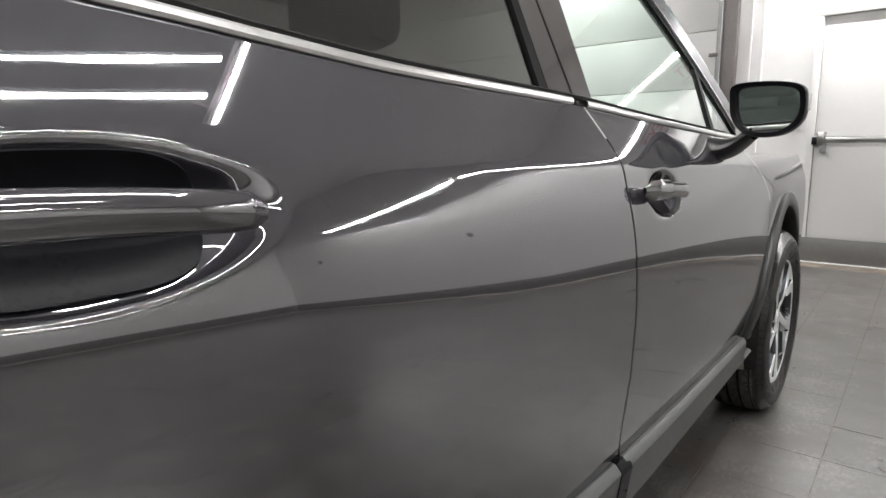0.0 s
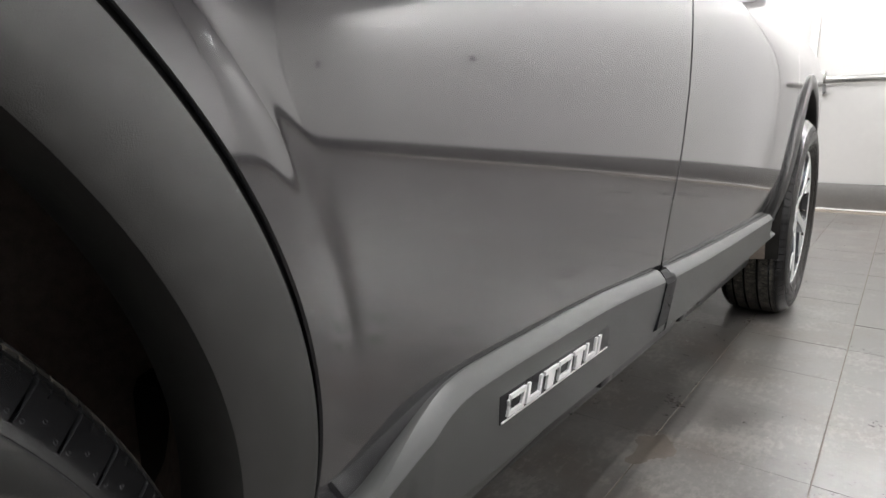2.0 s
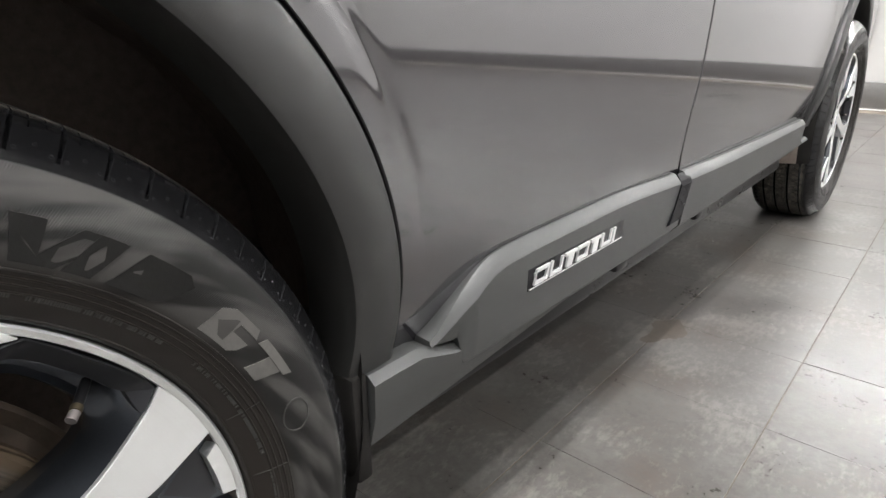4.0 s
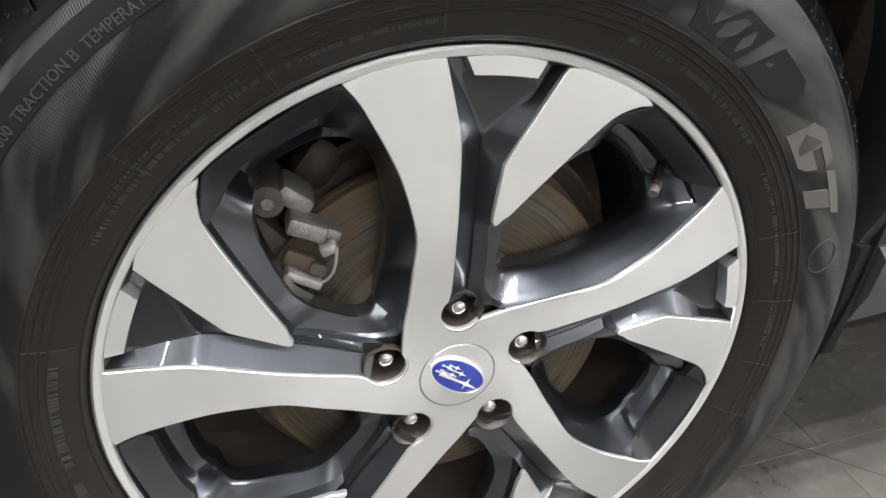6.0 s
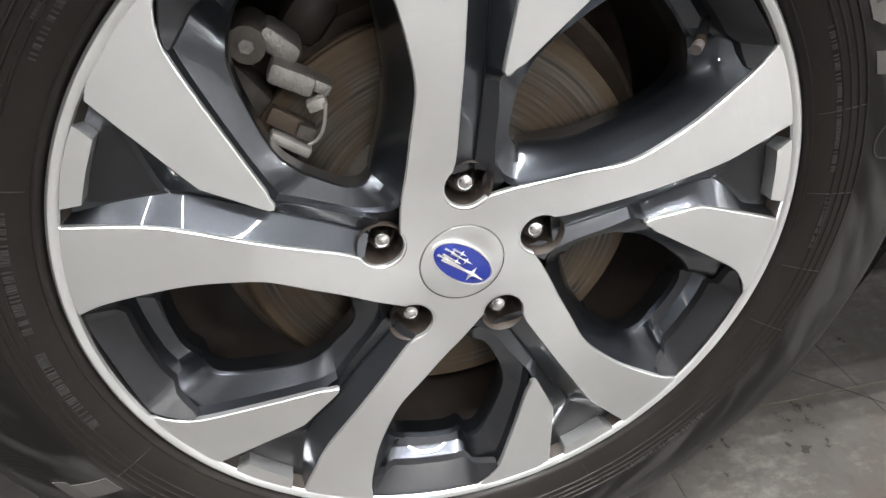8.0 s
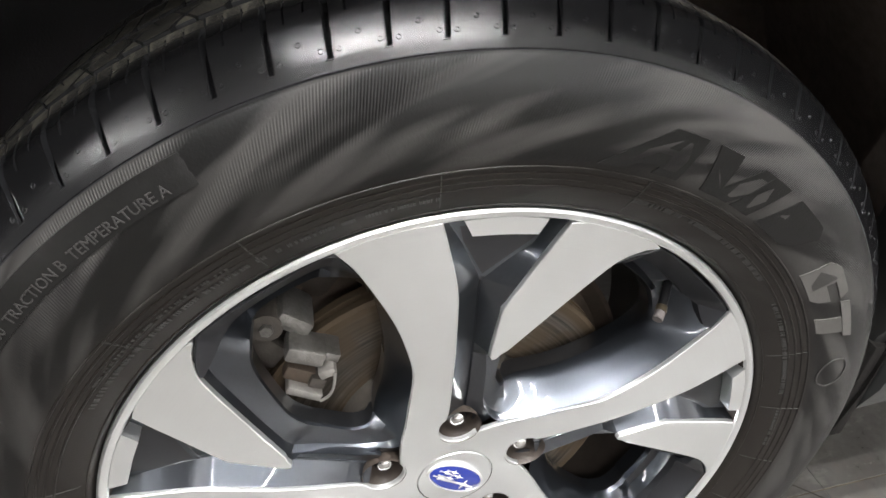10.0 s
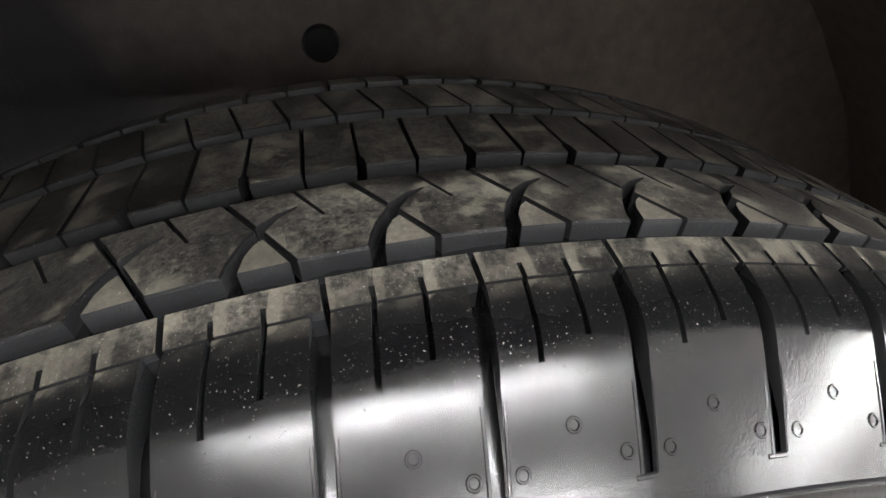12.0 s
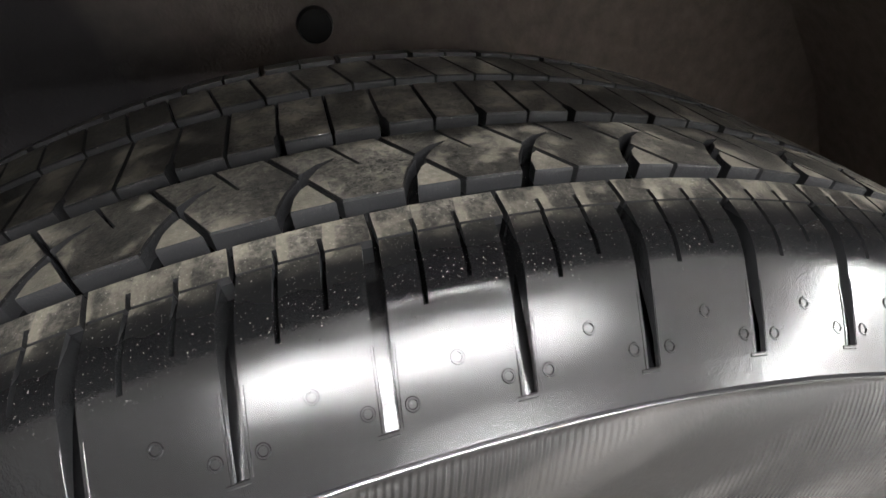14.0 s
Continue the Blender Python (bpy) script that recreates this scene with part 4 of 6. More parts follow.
def handle(name, y0, y1, zc, cy, cz, lift, dims, deep, cap=0.0, wide=0.56):
    """A pull handle standing over its cup."""
    def section(u, grow=1.0):
        y = y0 + (y1 - y0) * u
        end = min(1.0, u / 0.10, (1 - u) / 0.09)
        thick = 1.0 if not cap else 1.0 + 0.22 * min(1.0, max(0.0, (0.40 - u) / 0.02))
        h = 0.0155 * thick * (0.45 + 0.55 * math.sin(min(1, end) * math.pi / 2)) * grow
        x = side(y, zc) + lift * (0.45 + 0.55 * math.sin(min(1.0, min(u / 0.22, (1 - u) / 0.30)) * math.pi / 2))
        z = zc + 0.004 * math.sin(u * math.pi) + 0.015 * (0.85 - u)
        t = 0.010 * (0.4 + 0.6 * end) * grow
        return [(x + t * math.cos(a) * (1.0 if math.cos(a) > 0 else 0.9), y, z + h * math.sin(a) * (1 - 0.12 * abs(math.cos(a)))) for a in [2 * math.pi * k / 20 for k in range(20)]]
    bm = grid_bm([section(u) for u in steps(0, 1, 60)], None, True)
    ob = part(name, bm, PAINT, car, "body-coloured pull handle", smooth=50, shift=CAR_SHIFT)
    if cap:
        part("cap_seam", grid_bm([section(u, 1.02) for u in (cap / 0.68, cap / 0.68 + 0.006)], None, True), RUBBER_SEAL, ob, "black seam beside the end cap")
    # black sheet standing just over the cup behind it
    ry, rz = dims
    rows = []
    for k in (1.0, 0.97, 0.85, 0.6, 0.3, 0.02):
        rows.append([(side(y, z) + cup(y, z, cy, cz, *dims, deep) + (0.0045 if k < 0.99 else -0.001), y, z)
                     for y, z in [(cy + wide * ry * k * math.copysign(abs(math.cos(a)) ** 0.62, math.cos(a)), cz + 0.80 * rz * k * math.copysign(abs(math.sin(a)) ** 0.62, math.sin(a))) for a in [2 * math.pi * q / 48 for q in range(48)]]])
    part("cup_lining", grid_bm(rows, None, True), CUP_BLACK, ob, "plain black surface")
    return ob


def mirror():
    """Door mirror on its arm."""
    outline = [(-0.026, 1.205), (0.03, 1.212), (0.10, 1.207), (0.142, 1.192), (0.152, 1.160), (0.148, 1.118), (0.125, 1.088), (0.085, 1.072), (0.030, 1.073), (-0.002, 1.090), (-0.024, 1.125), (-0.030, 1.170)]
    n = len(outline)
    fine = []
    for k in range(n):
        p0, p1, p2, p3 = outline[k - 1], outline[k], outline[(k + 1) % n], outline[(k + 2) % n]
        for j in range(4):
            u = j / 4
            fine.append(tuple(0.5 * (2 * p1[i] + (p2[i] - p0[i]) * u + (2 * p0[i] - 5 * p1[i] + 4 * p2[i] - p3[i]) * u * u + (3 * p1[i] - p0[i] - 3 * p2[i] + p3[i]) * u ** 3) for i in (0, 1)))
    cx, cz = 0.062, 1.142
    ring = lambda s, y, skew=0.0: [(cx + (x - cx) * s, y + skew * (x - cx), cz + (z - cz) * s) for x, z in fine]
    Y = 1.838
    bm = bmesh.new()
    vs = loop_wall(bm, [ring(0.80, Y + 0.010, -0.12), ring(0.83, Y, -0.12), ring(0.97, Y - 0.004, -0.12), ring(1.0, Y + 0.006, -0.12), ring(1.0, Y + 0.03, -0.12)])
    head = part("mirror_frame", bm, CUP_BLACK, car, "black door mirror frame", shift=CAR_SHIFT)
    bm = bmesh.new()
    vs = loop_wall(bm, [ring(1.0, Y + 0.03, -0.12), ring(0.99, Y + 0.06, -0.25), ring(0.88, Y + 0.095, -0.4), ring(0.60, Y + 0.120, -0.5), ring(0.15, Y + 0.128, -0.5)])
    bm.faces.new(vs[-1])
    part("mirror_cover", bm, PAINT, head, "grey painted mirror cover")
    bm = bmesh.new()
    bm.faces.new([bm.verts.new(p) for p in ring(0.82, Y + 0.008, -0.16)])
    part("mirror_glass", bm, MIRROR, head, "silvered mirror glass", smooth=False)
    bm = box_bm((0.143, Y + 0.004, 1.135), (0.1535, Y + 0.05, 1.180), 0.004)
    part("side_indicator", bm, LENS, head, "clear indicator lens")
    rows = []
    for u in steps(0, 1, 10):
        c = Vector((0.03, Y + 0.05, 1.085)).lerp(Vector((-0.085, Y + 0.03, 1.045)), u) + Vector((0, 0, -0.022 * math.sin(u * math.pi)))
        w, h = 0.045 + 0.03 * u, 0.020 + 0.014 * u
        rows.append([c + Vector((0.2 * h * math.cos(a), w * math.cos(a), h * math.sin(a))) for a in [2 * math.pi * k / 16 for k in range(16)]])
    part("mirror_arm", grid_bm(rows, None, True), BLACK, head, "black mirror arm")


def arch_trim(name, cy, far):
    """Plastic lip round a wheel arch."""
    rows = []
    lo, hi = -4.0, 184.0
    for deg in steps(lo, hi, 90):
        t = radians(deg)
        row = []
        for u, h in ((1.0, -0.014), (1.0, -0.002), (0.965, 0.0035), (0.88, 0.0065), (0.5, 0.0085), (0.12, 0.0080), (0.03, 0.0050), (0.0, -0.002), (-0.02, -0.020), (-0.03, -0.060)):
            a = ARCH_IN[0] + (ARCH_OUT[0] - 0.003 - ARCH_IN[0]) * u
            b = ARCH_IN[1] + (ARCH_OUT[1] - 0.003 - ARCH_IN[1]) * u
            y, z = a * math.cos(t), AXLE_Z + b * math.sin(t)
            yy = ARCH_OUT[0] * math.cos(t)
            base = side(cy + yy, max(0.40, AXLE_Z + ARCH_OUT[1] * math.sin(t))) + 0.004
            row.append((base + h, cy + y, z))
        rows.append(row)
    ob = part(name, grid_bm(rows), ARCH_PLASTIC, car, "dark grey plastic wheel arch lip", shift=CAR_SHIFT)
    bm = bmesh.new()
    rows = []
    for deg in steps(lo, hi, 90):
        t = radians(deg)
        rows.append([(side(cy + ARCH_OUT[0] * math.cos(t), max(0.40, AXLE_Z + ARCH_OUT[1] * math.sin(t))) - 0.0035 - d, cy + (ARCH_OUT[0] + e) * math.cos(t), AXLE_Z + (ARCH_OUT[1] + e) * math.sin(t)) for d, e in ((0.002, -0.006), (0.0, 0.0), (0.006, 0.010))])
    part("arch_seal", grid_bm(rows), RUBBER_SEAL, ob)
    # liner inside: an edge band with shade painted in, then the dusty shell
    def shell(xs):
        rows = []
        for x in xs:
            row = []
            for deg in steps(-22, 202, 70):
                t = radians(deg)
                n = 0.006 * noise.noise(Vector((x * 14, deg * 0.11, cy)))
                row.append((x, cy + (0.380 + 0.03 * min(1, (-x) / 0.1) + 0.085 * max(0.0, (-x - 0.1) / 0.26) + n) * math.cos(t), AXLE_Z - 0.01 + (0.405 + 0.02 * min(1, (-x) / 0.1) + n) * math.sin(t)))
            rows.append(row)
        return grid_bm(rows)
    liner = part("wheel_liner", shell(steps(-0.050, -0.36, 11)), LINER, car, "dusty brown-black wheel liner, forward half painted lighter as lit", shift=CAR_SHIFT)
    part("liner_edge", shell(steps(-0.012, -0.050, 3)), LINER_EDGE, liner, "felt liner edge with shade painted in")
    bm = bmesh.new()
    ring = [(-0.36, cy + 0.50 * math.cos(radians(d)), AXLE_Z - 0.01 + 0.43 * math.sin(radians(d))) for d in steps(-22, 202, 50)]
    bm.faces.new([bm.verts.new(p) for p in ring])
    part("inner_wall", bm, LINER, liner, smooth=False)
    part("push_clip", rod_bm((-0.362, cy - 0.006, 0.690), (-0.354, cy - 0.006, 0.690), 0.013, 18, None, 0.011), BLACK, liner)
    for x, d in ((-0.13, 96), (-0.06, 128), (-0.10, 60), (-0.05, 25), (-0.05, 48), (-0.24, 80)):
        t = radians(d)
        c = Vector((x, cy + 0.412 * math.cos(t), AXLE_Z - 0.01 + 0.414 * math.sin(t)))
        inward = Vector((0, -math.cos(t), -math.sin(t)))
        part("push_clip", rod_bm(c - inward * 0.006, c + inward * 0.004, 0.010, 14, None, 0.008), BLACK, liner)
    return ob


def cladding():
    def strip(name, ys, section, label):
        rows = [section(y) for y in ys]
        bm = grid_bm(rows)
        bm.faces.new([v for v in list(bm.verts)[:len(rows[0])]])
        bm.faces.new([v for v in list(bm.verts)[-len(rows[0]):]])
        return part(name, bm, CLADDING, car, label, smooth=24, shift=CAR_SHIFT)
    top = [(0.478, 0.398), (0.492, 0.405), (0.520, 0.428), (0.555, 0.454), (0.585, 0.466), (0.63, 0.470), (0.75, 0.471), (0.92, 0.470), (1.16, 0.457), (1.5, 0.446), (1.96, 0.434), (2.19, 0.428)]
    def upper(y):
        zt = curve_at(top, y)
        base = -0.014 - 0.010 * max(0.0, (y - 1.3)) ** 1.5
        c = min(1.0, max(0.0, (zt - 0.398) / 0.05))
        low = 0.385
        low = curve_at([(0.47, 0.394), (0.512, 0.388), (0.520, 0.386), (0.526, 0.355), (0.534, 0.333)], y)
        edge = 0.4 + 0.6 * c
        proud = lambda d: base + d * (0.25 + 0.75 * c)
        return [(base - 0.03, y, zt + 0.003), (base + 0.0015, y, zt + 0.001), (proud(0.0050), y, zt - 0.0015 * edge), (proud(0.0140), y, zt - 0.0125 * edge), (proud(0.0158), y, zt - 0.0160 * edge),
                (proud(0.0150), y, max(low + 0.001, min(0.40, zt - 0.019 * edge))), (proud(0.0090), y, max(low, 0.352)), (base - 0.006, y, max(low - 0.001, 0.336)), (base - 0.03, y, max(low - 0.002, 0.330))]
    strip("sill_cladding", steps(0.478, 0.62, 48) + steps(0.63, 1.138, 24), upper, "grey plastic sill cladding")
    strip("sill_cladding", steps(1.176, 2.19, 30), upper, "grey plastic sill cladding")
    bm = bmesh.new()
    left = [(1.143, 0.4575, -0.010), (1.139, 0.446, 0.0), (1.135, 0.438, 0.0045), (1.105, 0.372, 0.0025), (1.103, 0.362, -0.008)]
    right = [(1.190, 0.4545, -0.011), (1.190, 0.444, 0.0), (1.188, 0.436, 0.0035), (1.160, 0.370, 0.0015), (1.158, 0.360, -0.009)]
    grid_bm([[(-0.03, y, z) for y, z, x in left], [(x, y, z) for y, z, x in left], [(x, y, z) for y, z, x in right], [(-0.03, y, z) for y, z, x in right]], bm)
    part("cladding_gap", bm, CUP_BLACK, car, "black rubber joint in the sill cladding", smooth=False, shift=CAR_SHIFT)
    def lower(y):
        base = -0.020 - 0.010 * max(0.0, (y - 1.3)) ** 1.5
        low = 0.302 + 0.030 * min(1.0, max(0.0, (y - 0.40) / 0.45))
        zt = 0.397 if y < 0.46 else 0.397 - 0.020 * min(1.0, (y - 0.46) / 0.06)
        if y > 2.2:
            zt = 0.362
        return [(base - 0.04, y, zt + 0.002), (base + 0.004, y, zt), (base + 0.014, y, zt - 0.008), (base + 0.012, y, 0.350), (base + 0.002, y, low + 0.010), (base - 0.01, y, low), (base - 0.06, y, low - 0.004)]
    strip("sill_skirt", steps(0.392, 0.60, 12) + steps(0.62, 2.30, 40), lower, "grey plastic sill skirt")
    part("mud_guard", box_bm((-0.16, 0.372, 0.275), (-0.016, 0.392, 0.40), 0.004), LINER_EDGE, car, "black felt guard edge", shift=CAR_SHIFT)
    for y in (0.985, 1.36):
        part("jack_notch", box_bm((-0.05, y - 0.022, 0.314), (-0.026, y + 0.022, 0.334), 0.006), BLACK, car, shift=CAR_SHIFT)
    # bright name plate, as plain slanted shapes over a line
    y0, y1 = 0.652, 0.898
    face = lambda y: -0.014 + 0.0156
    plate = part("badge_recess", box_bm((face(0.7) - 0.006, y0 - 0.008, 0.4025), (face(0.7) + 0.0004, y1 + 0.010, 0.4325), 0.001), BLACK, car, "dark badge recess", shift=CAR_SHIFT)
    step = (y1 - y0) / 7
    for k in range(7):
        a = y0 + k * step + 0.0020
        b = a + step - 0.0050
        z0, z1 = 0.4085, 0.4290
        lean = 0.006
        x = face(0.7) + 0.0005
        bm = bmesh.new()
        q = [(a, z0), (b, z0), (b + lean, z1), (a + lean, z1)]
        ins = 0.0044
        hole = [(a + ins, z0 + ins), (b - ins, z0 + ins), (b + lean - ins, z1 - ins), (a + lean - ins, z1 - ins)]
        if k in (0, 3):
            vs = loop_wall(bm, [[(x, *p) for p in hole], [(x + 0.003, *p) for p in hole], [(x + 0.003, *p) for p in q], [(x, *p) for p in q]])
        else:
            if k in (1, 5):
                q = [(a, z0), (b, z0), (b + lean, z1), (b + lean - ins, z1), (b + lean / 3 - ins, z0 + ins), (a + lean / 3 + ins, z0 + ins), (a + lean + ins, z1), (a + lean, z1)]
            elif k in (2, 4):
                q = [(a + 0.008, z0), (b - 0.008, z0), (b + lean - 0.008, z1 - ins), (b + lean, z1 - ins), (b + lean, z1), (a + lean, z1), (a + lean, z1 - ins), (a + lean + 0.006, z1 - ins)]
            elif k == 6:
                q = [(a, z0), (a + 1.5 * ins, z0), (a + 1.5 * ins + lean, z1), (a + lean, z1)]
            vs = loop_wall(bm, [[(x + 0.003, *p) for p in q], [(x, *p) for p in q]])
            bm.faces.new(vs[0])
        part("badge_shape", bm, BADGE_METAL, plate, "bright metal badge shape", smooth=False)
    part("badge_line", box_bm((face(0.7) - 0.001, y0 - 0.006, 0.4038), (face(0.7) + 0.0018, y1 + 0.004, 0.4052), 0.0005), BADGE_METAL, plate)


body()
handle("rear_handle", 0.145, 0.398, 1.012, 0.272, 1.012, 0.030, (0.158, 0.060), 0.028)
handle("front_handle", 1.200, 1.440, 0.960, 1.352, 0.957, 0.026, (0.100, 0.052), 0.030, 0.265, 0.38)
mirror()
arch_trim("rear_arch_trim", 0.0, False)
arch_trim("front_arch_trim", WHEELBASE, True)
cladding()


# ---------- wheels ----------
LUG_ANGLE = 85.38            # the first lug nut, degrees from straight ahead
WHEEL_AT = Matrix.Translation((0, 0, 0.355)) @ Matrix.Rotation(radians(0.42), 4, "Z") @ Matrix.Rotation(radians(-1.93), 4, "Y")
FRONT_AT = Matrix.Translation((-0.006, WHEELBASE, 0.355)) @ Matrix.Rotation(radians(-41.0), 4, "X")

FACE_GROOVE_SIDE = [(0.07, 9.3), (0.085, 7.2), (0.11, 5.8), (0.15, 4.5), (0.1885, 4.0), (0.215, 5.0), (0.229, 5.6), (0.2395, 6.0)]
BLADE_GROOVE_SIDE = [(0.07, -14.0), (0.085, -10.5), (0.11, -8.0), (0.1305, -6.0), (0.1538, -5.6), (0.1735, -5.7), (0.1897, -7.8), (0.2058, -9.7), (0.2215, -11.2), (0.2395, -12.6)]


def at(r, a, x=0.0):
    """A point of the wheel's face: radius, degrees past the first lug nut, height out of the face."""
    t = radians(LUG_ANGLE + a)
    return (x, r * math.cos(t), r * math.sin(t))


def dish(r):
    u = min(1.0, max(0.0, (0.15 - r) / 0.11))
    return -0.009 * u * u * (3 - 2 * u)


def dense(pts, n):
    """Points (radius, degrees) spaced evenly along a smooth line."""
    flat = [(r * math.cos(radians(a)), r * math.sin(radians(a))) for r, a in pts]
    fine = []
    for k in range(len(flat) - 1):
        p0, p1, p2, p3 = flat[max(k - 1, 0)], flat[k], flat[k + 1], flat[min(k + 2, len(flat) - 1)]
        for j in range(12):
            u = j / 12
            fine.append(tuple(0.5 * (2 * p1[i] + (p2[i] - p0[i]) * u + (2 * p0[i] - 5 * p1[i] + 4 * p2[i] - p3[i]) * u * u
                                     + (3 * p1[i] - p0[i] - 3 * p2[i] + p3[i]) * u ** 3) for i in (0, 1)))
    fine.append(flat[-1])
    run = [0.0]
    for a, b in zip(fine, fine[1:]):
        run.append(run[-1] + math.dist(a, b))
    out = []
    for k in range(n + 1):
        s = run[-1] * k / n
        i = min(max(1, next((j for j in range(len(run)) if run[j] >= s - 1e-12), len(run) - 1)), len(run) - 1)
        u = (s - run[i - 1]) / max(run[i] - run[i - 1], 1e-9)
        x, y = (fine[i - 1][c] + (fine[i][c] - fine[i - 1][c]) * u for c in (0, 1))
        out.append((math.hypot(x, y), math.degrees(math.atan2(y, x)) % 360 if pts[0][1] >= 0 else math.degrees(math.atan2(y, x))))
    return out


B_HOLE = [(0.1995, 42.8), (0.1890, 46.2), (0.1700, 50.0), (0.1422, 55.6), (0.1205, 57.0)]
FACE_POCKET_SIDE = [(0.103, 22.5), (0.1279, 16.9), (0.15, 16.0), (0.1807, 16.5), (0.222, 18.7), (0.2375, 20.2)]


def polygon_bm(points):
    bm = bmesh.new()
    bm.faces.new([bm.verts.new(p) for p in points])
    return bm


def wheel_meshes():
    """All parts of one alloy wheel: name, mesh, material, label, turns in degrees."""
    made = []

    def keep(name, bm, material, label="", turns=(0,), angle=32):
        me = bpy.data.meshes.new(name)
        bmesh.ops.recalc_face_normals(bm, faces=bm.faces)
        bm.to_mesh(me)
        bm.free()
        me.materials.append(material)
        me.shade_smooth()
        me.set_sharp_from_angle(angle=radians(angle))
        made.append((name, me, label, turns))

    five = (0, 72, 144, 216, 288)
    # machined star: outer edge of one fifth, lug pocket first
    edge = []
    for k in range(15):
        t = radians(235 - 190 * k / 14)
        u, w = 0.0585 + 0.0158 * math.cos(t), 0.001 + 0.0158 * math.sin(t)
        edge.append((math.hypot(u, w), math.degrees(math.atan2(w, u))))
    edge += dense(FACE_GROOVE_SIDE, 22)[1:]
    edge += dense([(0.2395, 6.0), (0.2400, 10), (0.2400, 16), (0.2390, 20.3)], 8)[1:]
    edge += dense(FACE_POCKET_SIDE[::-1], 22)[1:]
    edge += dense([(0.103, 22.5), (0.083, 29.5), (0.066, 40.7), (0.055, 52)], 8)[1:]
    bm = bmesh.new()
    outer = [bm.verts.new(at(r, a + 72 * k, dish(r))) for k in range(5) for r, a in edge]
    inner = [bm.verts.new(at(0.0303, 360 * k / 60, dish(0.0303))) for k in range(60)]
    es = [bm.edges.new((v[i], v[(i + 1) % len(v)])) for v in (outer, inner) for i in range(len(v))]
    bmesh.ops.triangle_fill(bm, use_beauty=True, use_dissolve=False, edges=es)
    # a small rolled edge, then a short wall
    cx = [Vector(v.co) for v in outer]
    n = len(cx)
    def off(d, h):
        out = []
        for i in range(n):
            t = (cx[(i + 1) % n] - cx[i - 1])
            nn = Vector((0, t.z, -t.y)).normalized()
            out.append(cx[i] + nn * d + Vector((h, 0, 0)))
        return out
    ring1 = [bm.verts.new(p) for p in off(0.0006, -0.0006)]
    ring2 = [bm.verts.new(p) for p in off(0.0009, -0.0035)]
    for a, b in ((outer, ring1), (ring1, ring2)):
        for i in range(n):
            bm.faces.new((a[i], a[(i + 1) % n], b[(i + 1) % n], b[i]))
    keep("spoke_face", bm, ALLOY, "machined silver spoke face")

    # short machined blades
    blade = dense([(0.2380, 43.2), (0.2343, 45.0)], 3)[:-1] + dense([(0.2343, 45.0), (0.2270, 47.0), (0.2178, 48.8), (0.1944, 51.8), (0.1666, 56.2), (0.1400, 62.2)], 16)
    blade += dense([(0.1365, 63.9), (0.1318, 65.4), (0.1340, 66.4)], 4)
    blade += dense([(0.1400, 66.5), (0.1538, 66.4), (0.1737, 66.3)], 6)[:-1] + dense([(0.1737, 66.3), (0.1897, 64.2), (0.2058, 62.3), (0.2215, 60.8), (0.2376, 59.4)], 10)
    blade += dense([(0.2400, 57), (0.2400, 50), (0.2400, 45)], 6)
    bm = bmesh.new()
    loop = [Vector(at(r, a)) for r, a in blade]
    mid = sum(loop, Vector()) / len(loop)
    def shrink(d, h):
        out = []
        for i, p in enumerate(loop):
            t = loop[(i + 1) % len(loop)] - loop[i - 1]
            nn = Vector((0, t.z, -t.y)).normalized()
            out.append(p + nn * d + Vector((h, 0, 0)))
        return out
    sign = 1 if (shrink(0.001, 0)[8] - mid).length > (loop[8] - mid).length else -1
    vs = loop_wall(bm, [loop, shrink(0.0006 * sign, -0.0006), shrink(0.0009 * sign, -0.004)])
    bm.faces.new(vs[0])
    keep("blade_face", bm, ALLOY, "machined silver blade", five)

    # plate between the arms of the fork
    bm = bmesh.new()
    plate = [(0.2394, -8.9), (0.2290, -8.0), (0.2290, 1.9), (0.2394, 3.1)]
    top = [Vector(at(r, a)) for r, a in dense([plate[0], (0.2342, -8.5), plate[1]], 3) + dense([plate[1], (0.2288, -3), plate[2]], 6)[1:] + dense([plate[2], (0.2342, 2.5), plate[3]], 3)[1:] + dense([(0.2398, 1), (0.2400, -3), (0.2398, -7)], 5)]
    vs = loop_wall(bm, [top, [p + Vector((-0.012, 0, 0)) for p in top]])
    bm.faces.new(vs[0])
    keep("fork_plate", bm, ALLOY, "machined silver rim plate", five)

    # painted fork groove
    bm = bmesh.new()
    rows = []
    for r in steps(0.068, 0.2400, 60):
        ab, aa = curve_at(BLADE_GROOVE_SIDE, r), curve_at(FACE_GROOVE_SIDE, r)
        deg = math.degrees(0.001 / r)
        hb = -0.0025 if r > 0.134 else -0.012 + 0.0095 * max(0.0, (r - 0.126) / 0.008)
        mid = curve_at([(0.07, -3.4), (0.094, -3.1), (0.15, -2.0), (0.189, -1.4)], min(r, 0.189))
        u = max(0.0, (r - 0.189) / 0.032)
        pl, pr = max(mid - 0.7 * deg - 9.5 * u, ab + 1.2), min(mid + 0.7 * deg + 4.3 * u, aa - 1.0)
        deep = -0.0160 + 0.0035 * min(1.0, max(0.0, (r - 0.180) / 0.012))
        crest = deep + (0.0014 if r < 0.189 else 0.0)
        rows.append([at(r, ab - 0.8 * deg, hb - 0.012), at(r, ab - 0.3 * deg, hb), at(r, pl, deep), at(r, (pl + pr) / 2, crest), at(r, pr, deep), at(r, aa, -0.0020 + dish(r)), at(r, aa + 0.4, -0.012)])
    grid_bm(rows, bm)
    keep("fork_groove", bm, GUNMETAL, "gunmetal painted fork groove", five, 10)
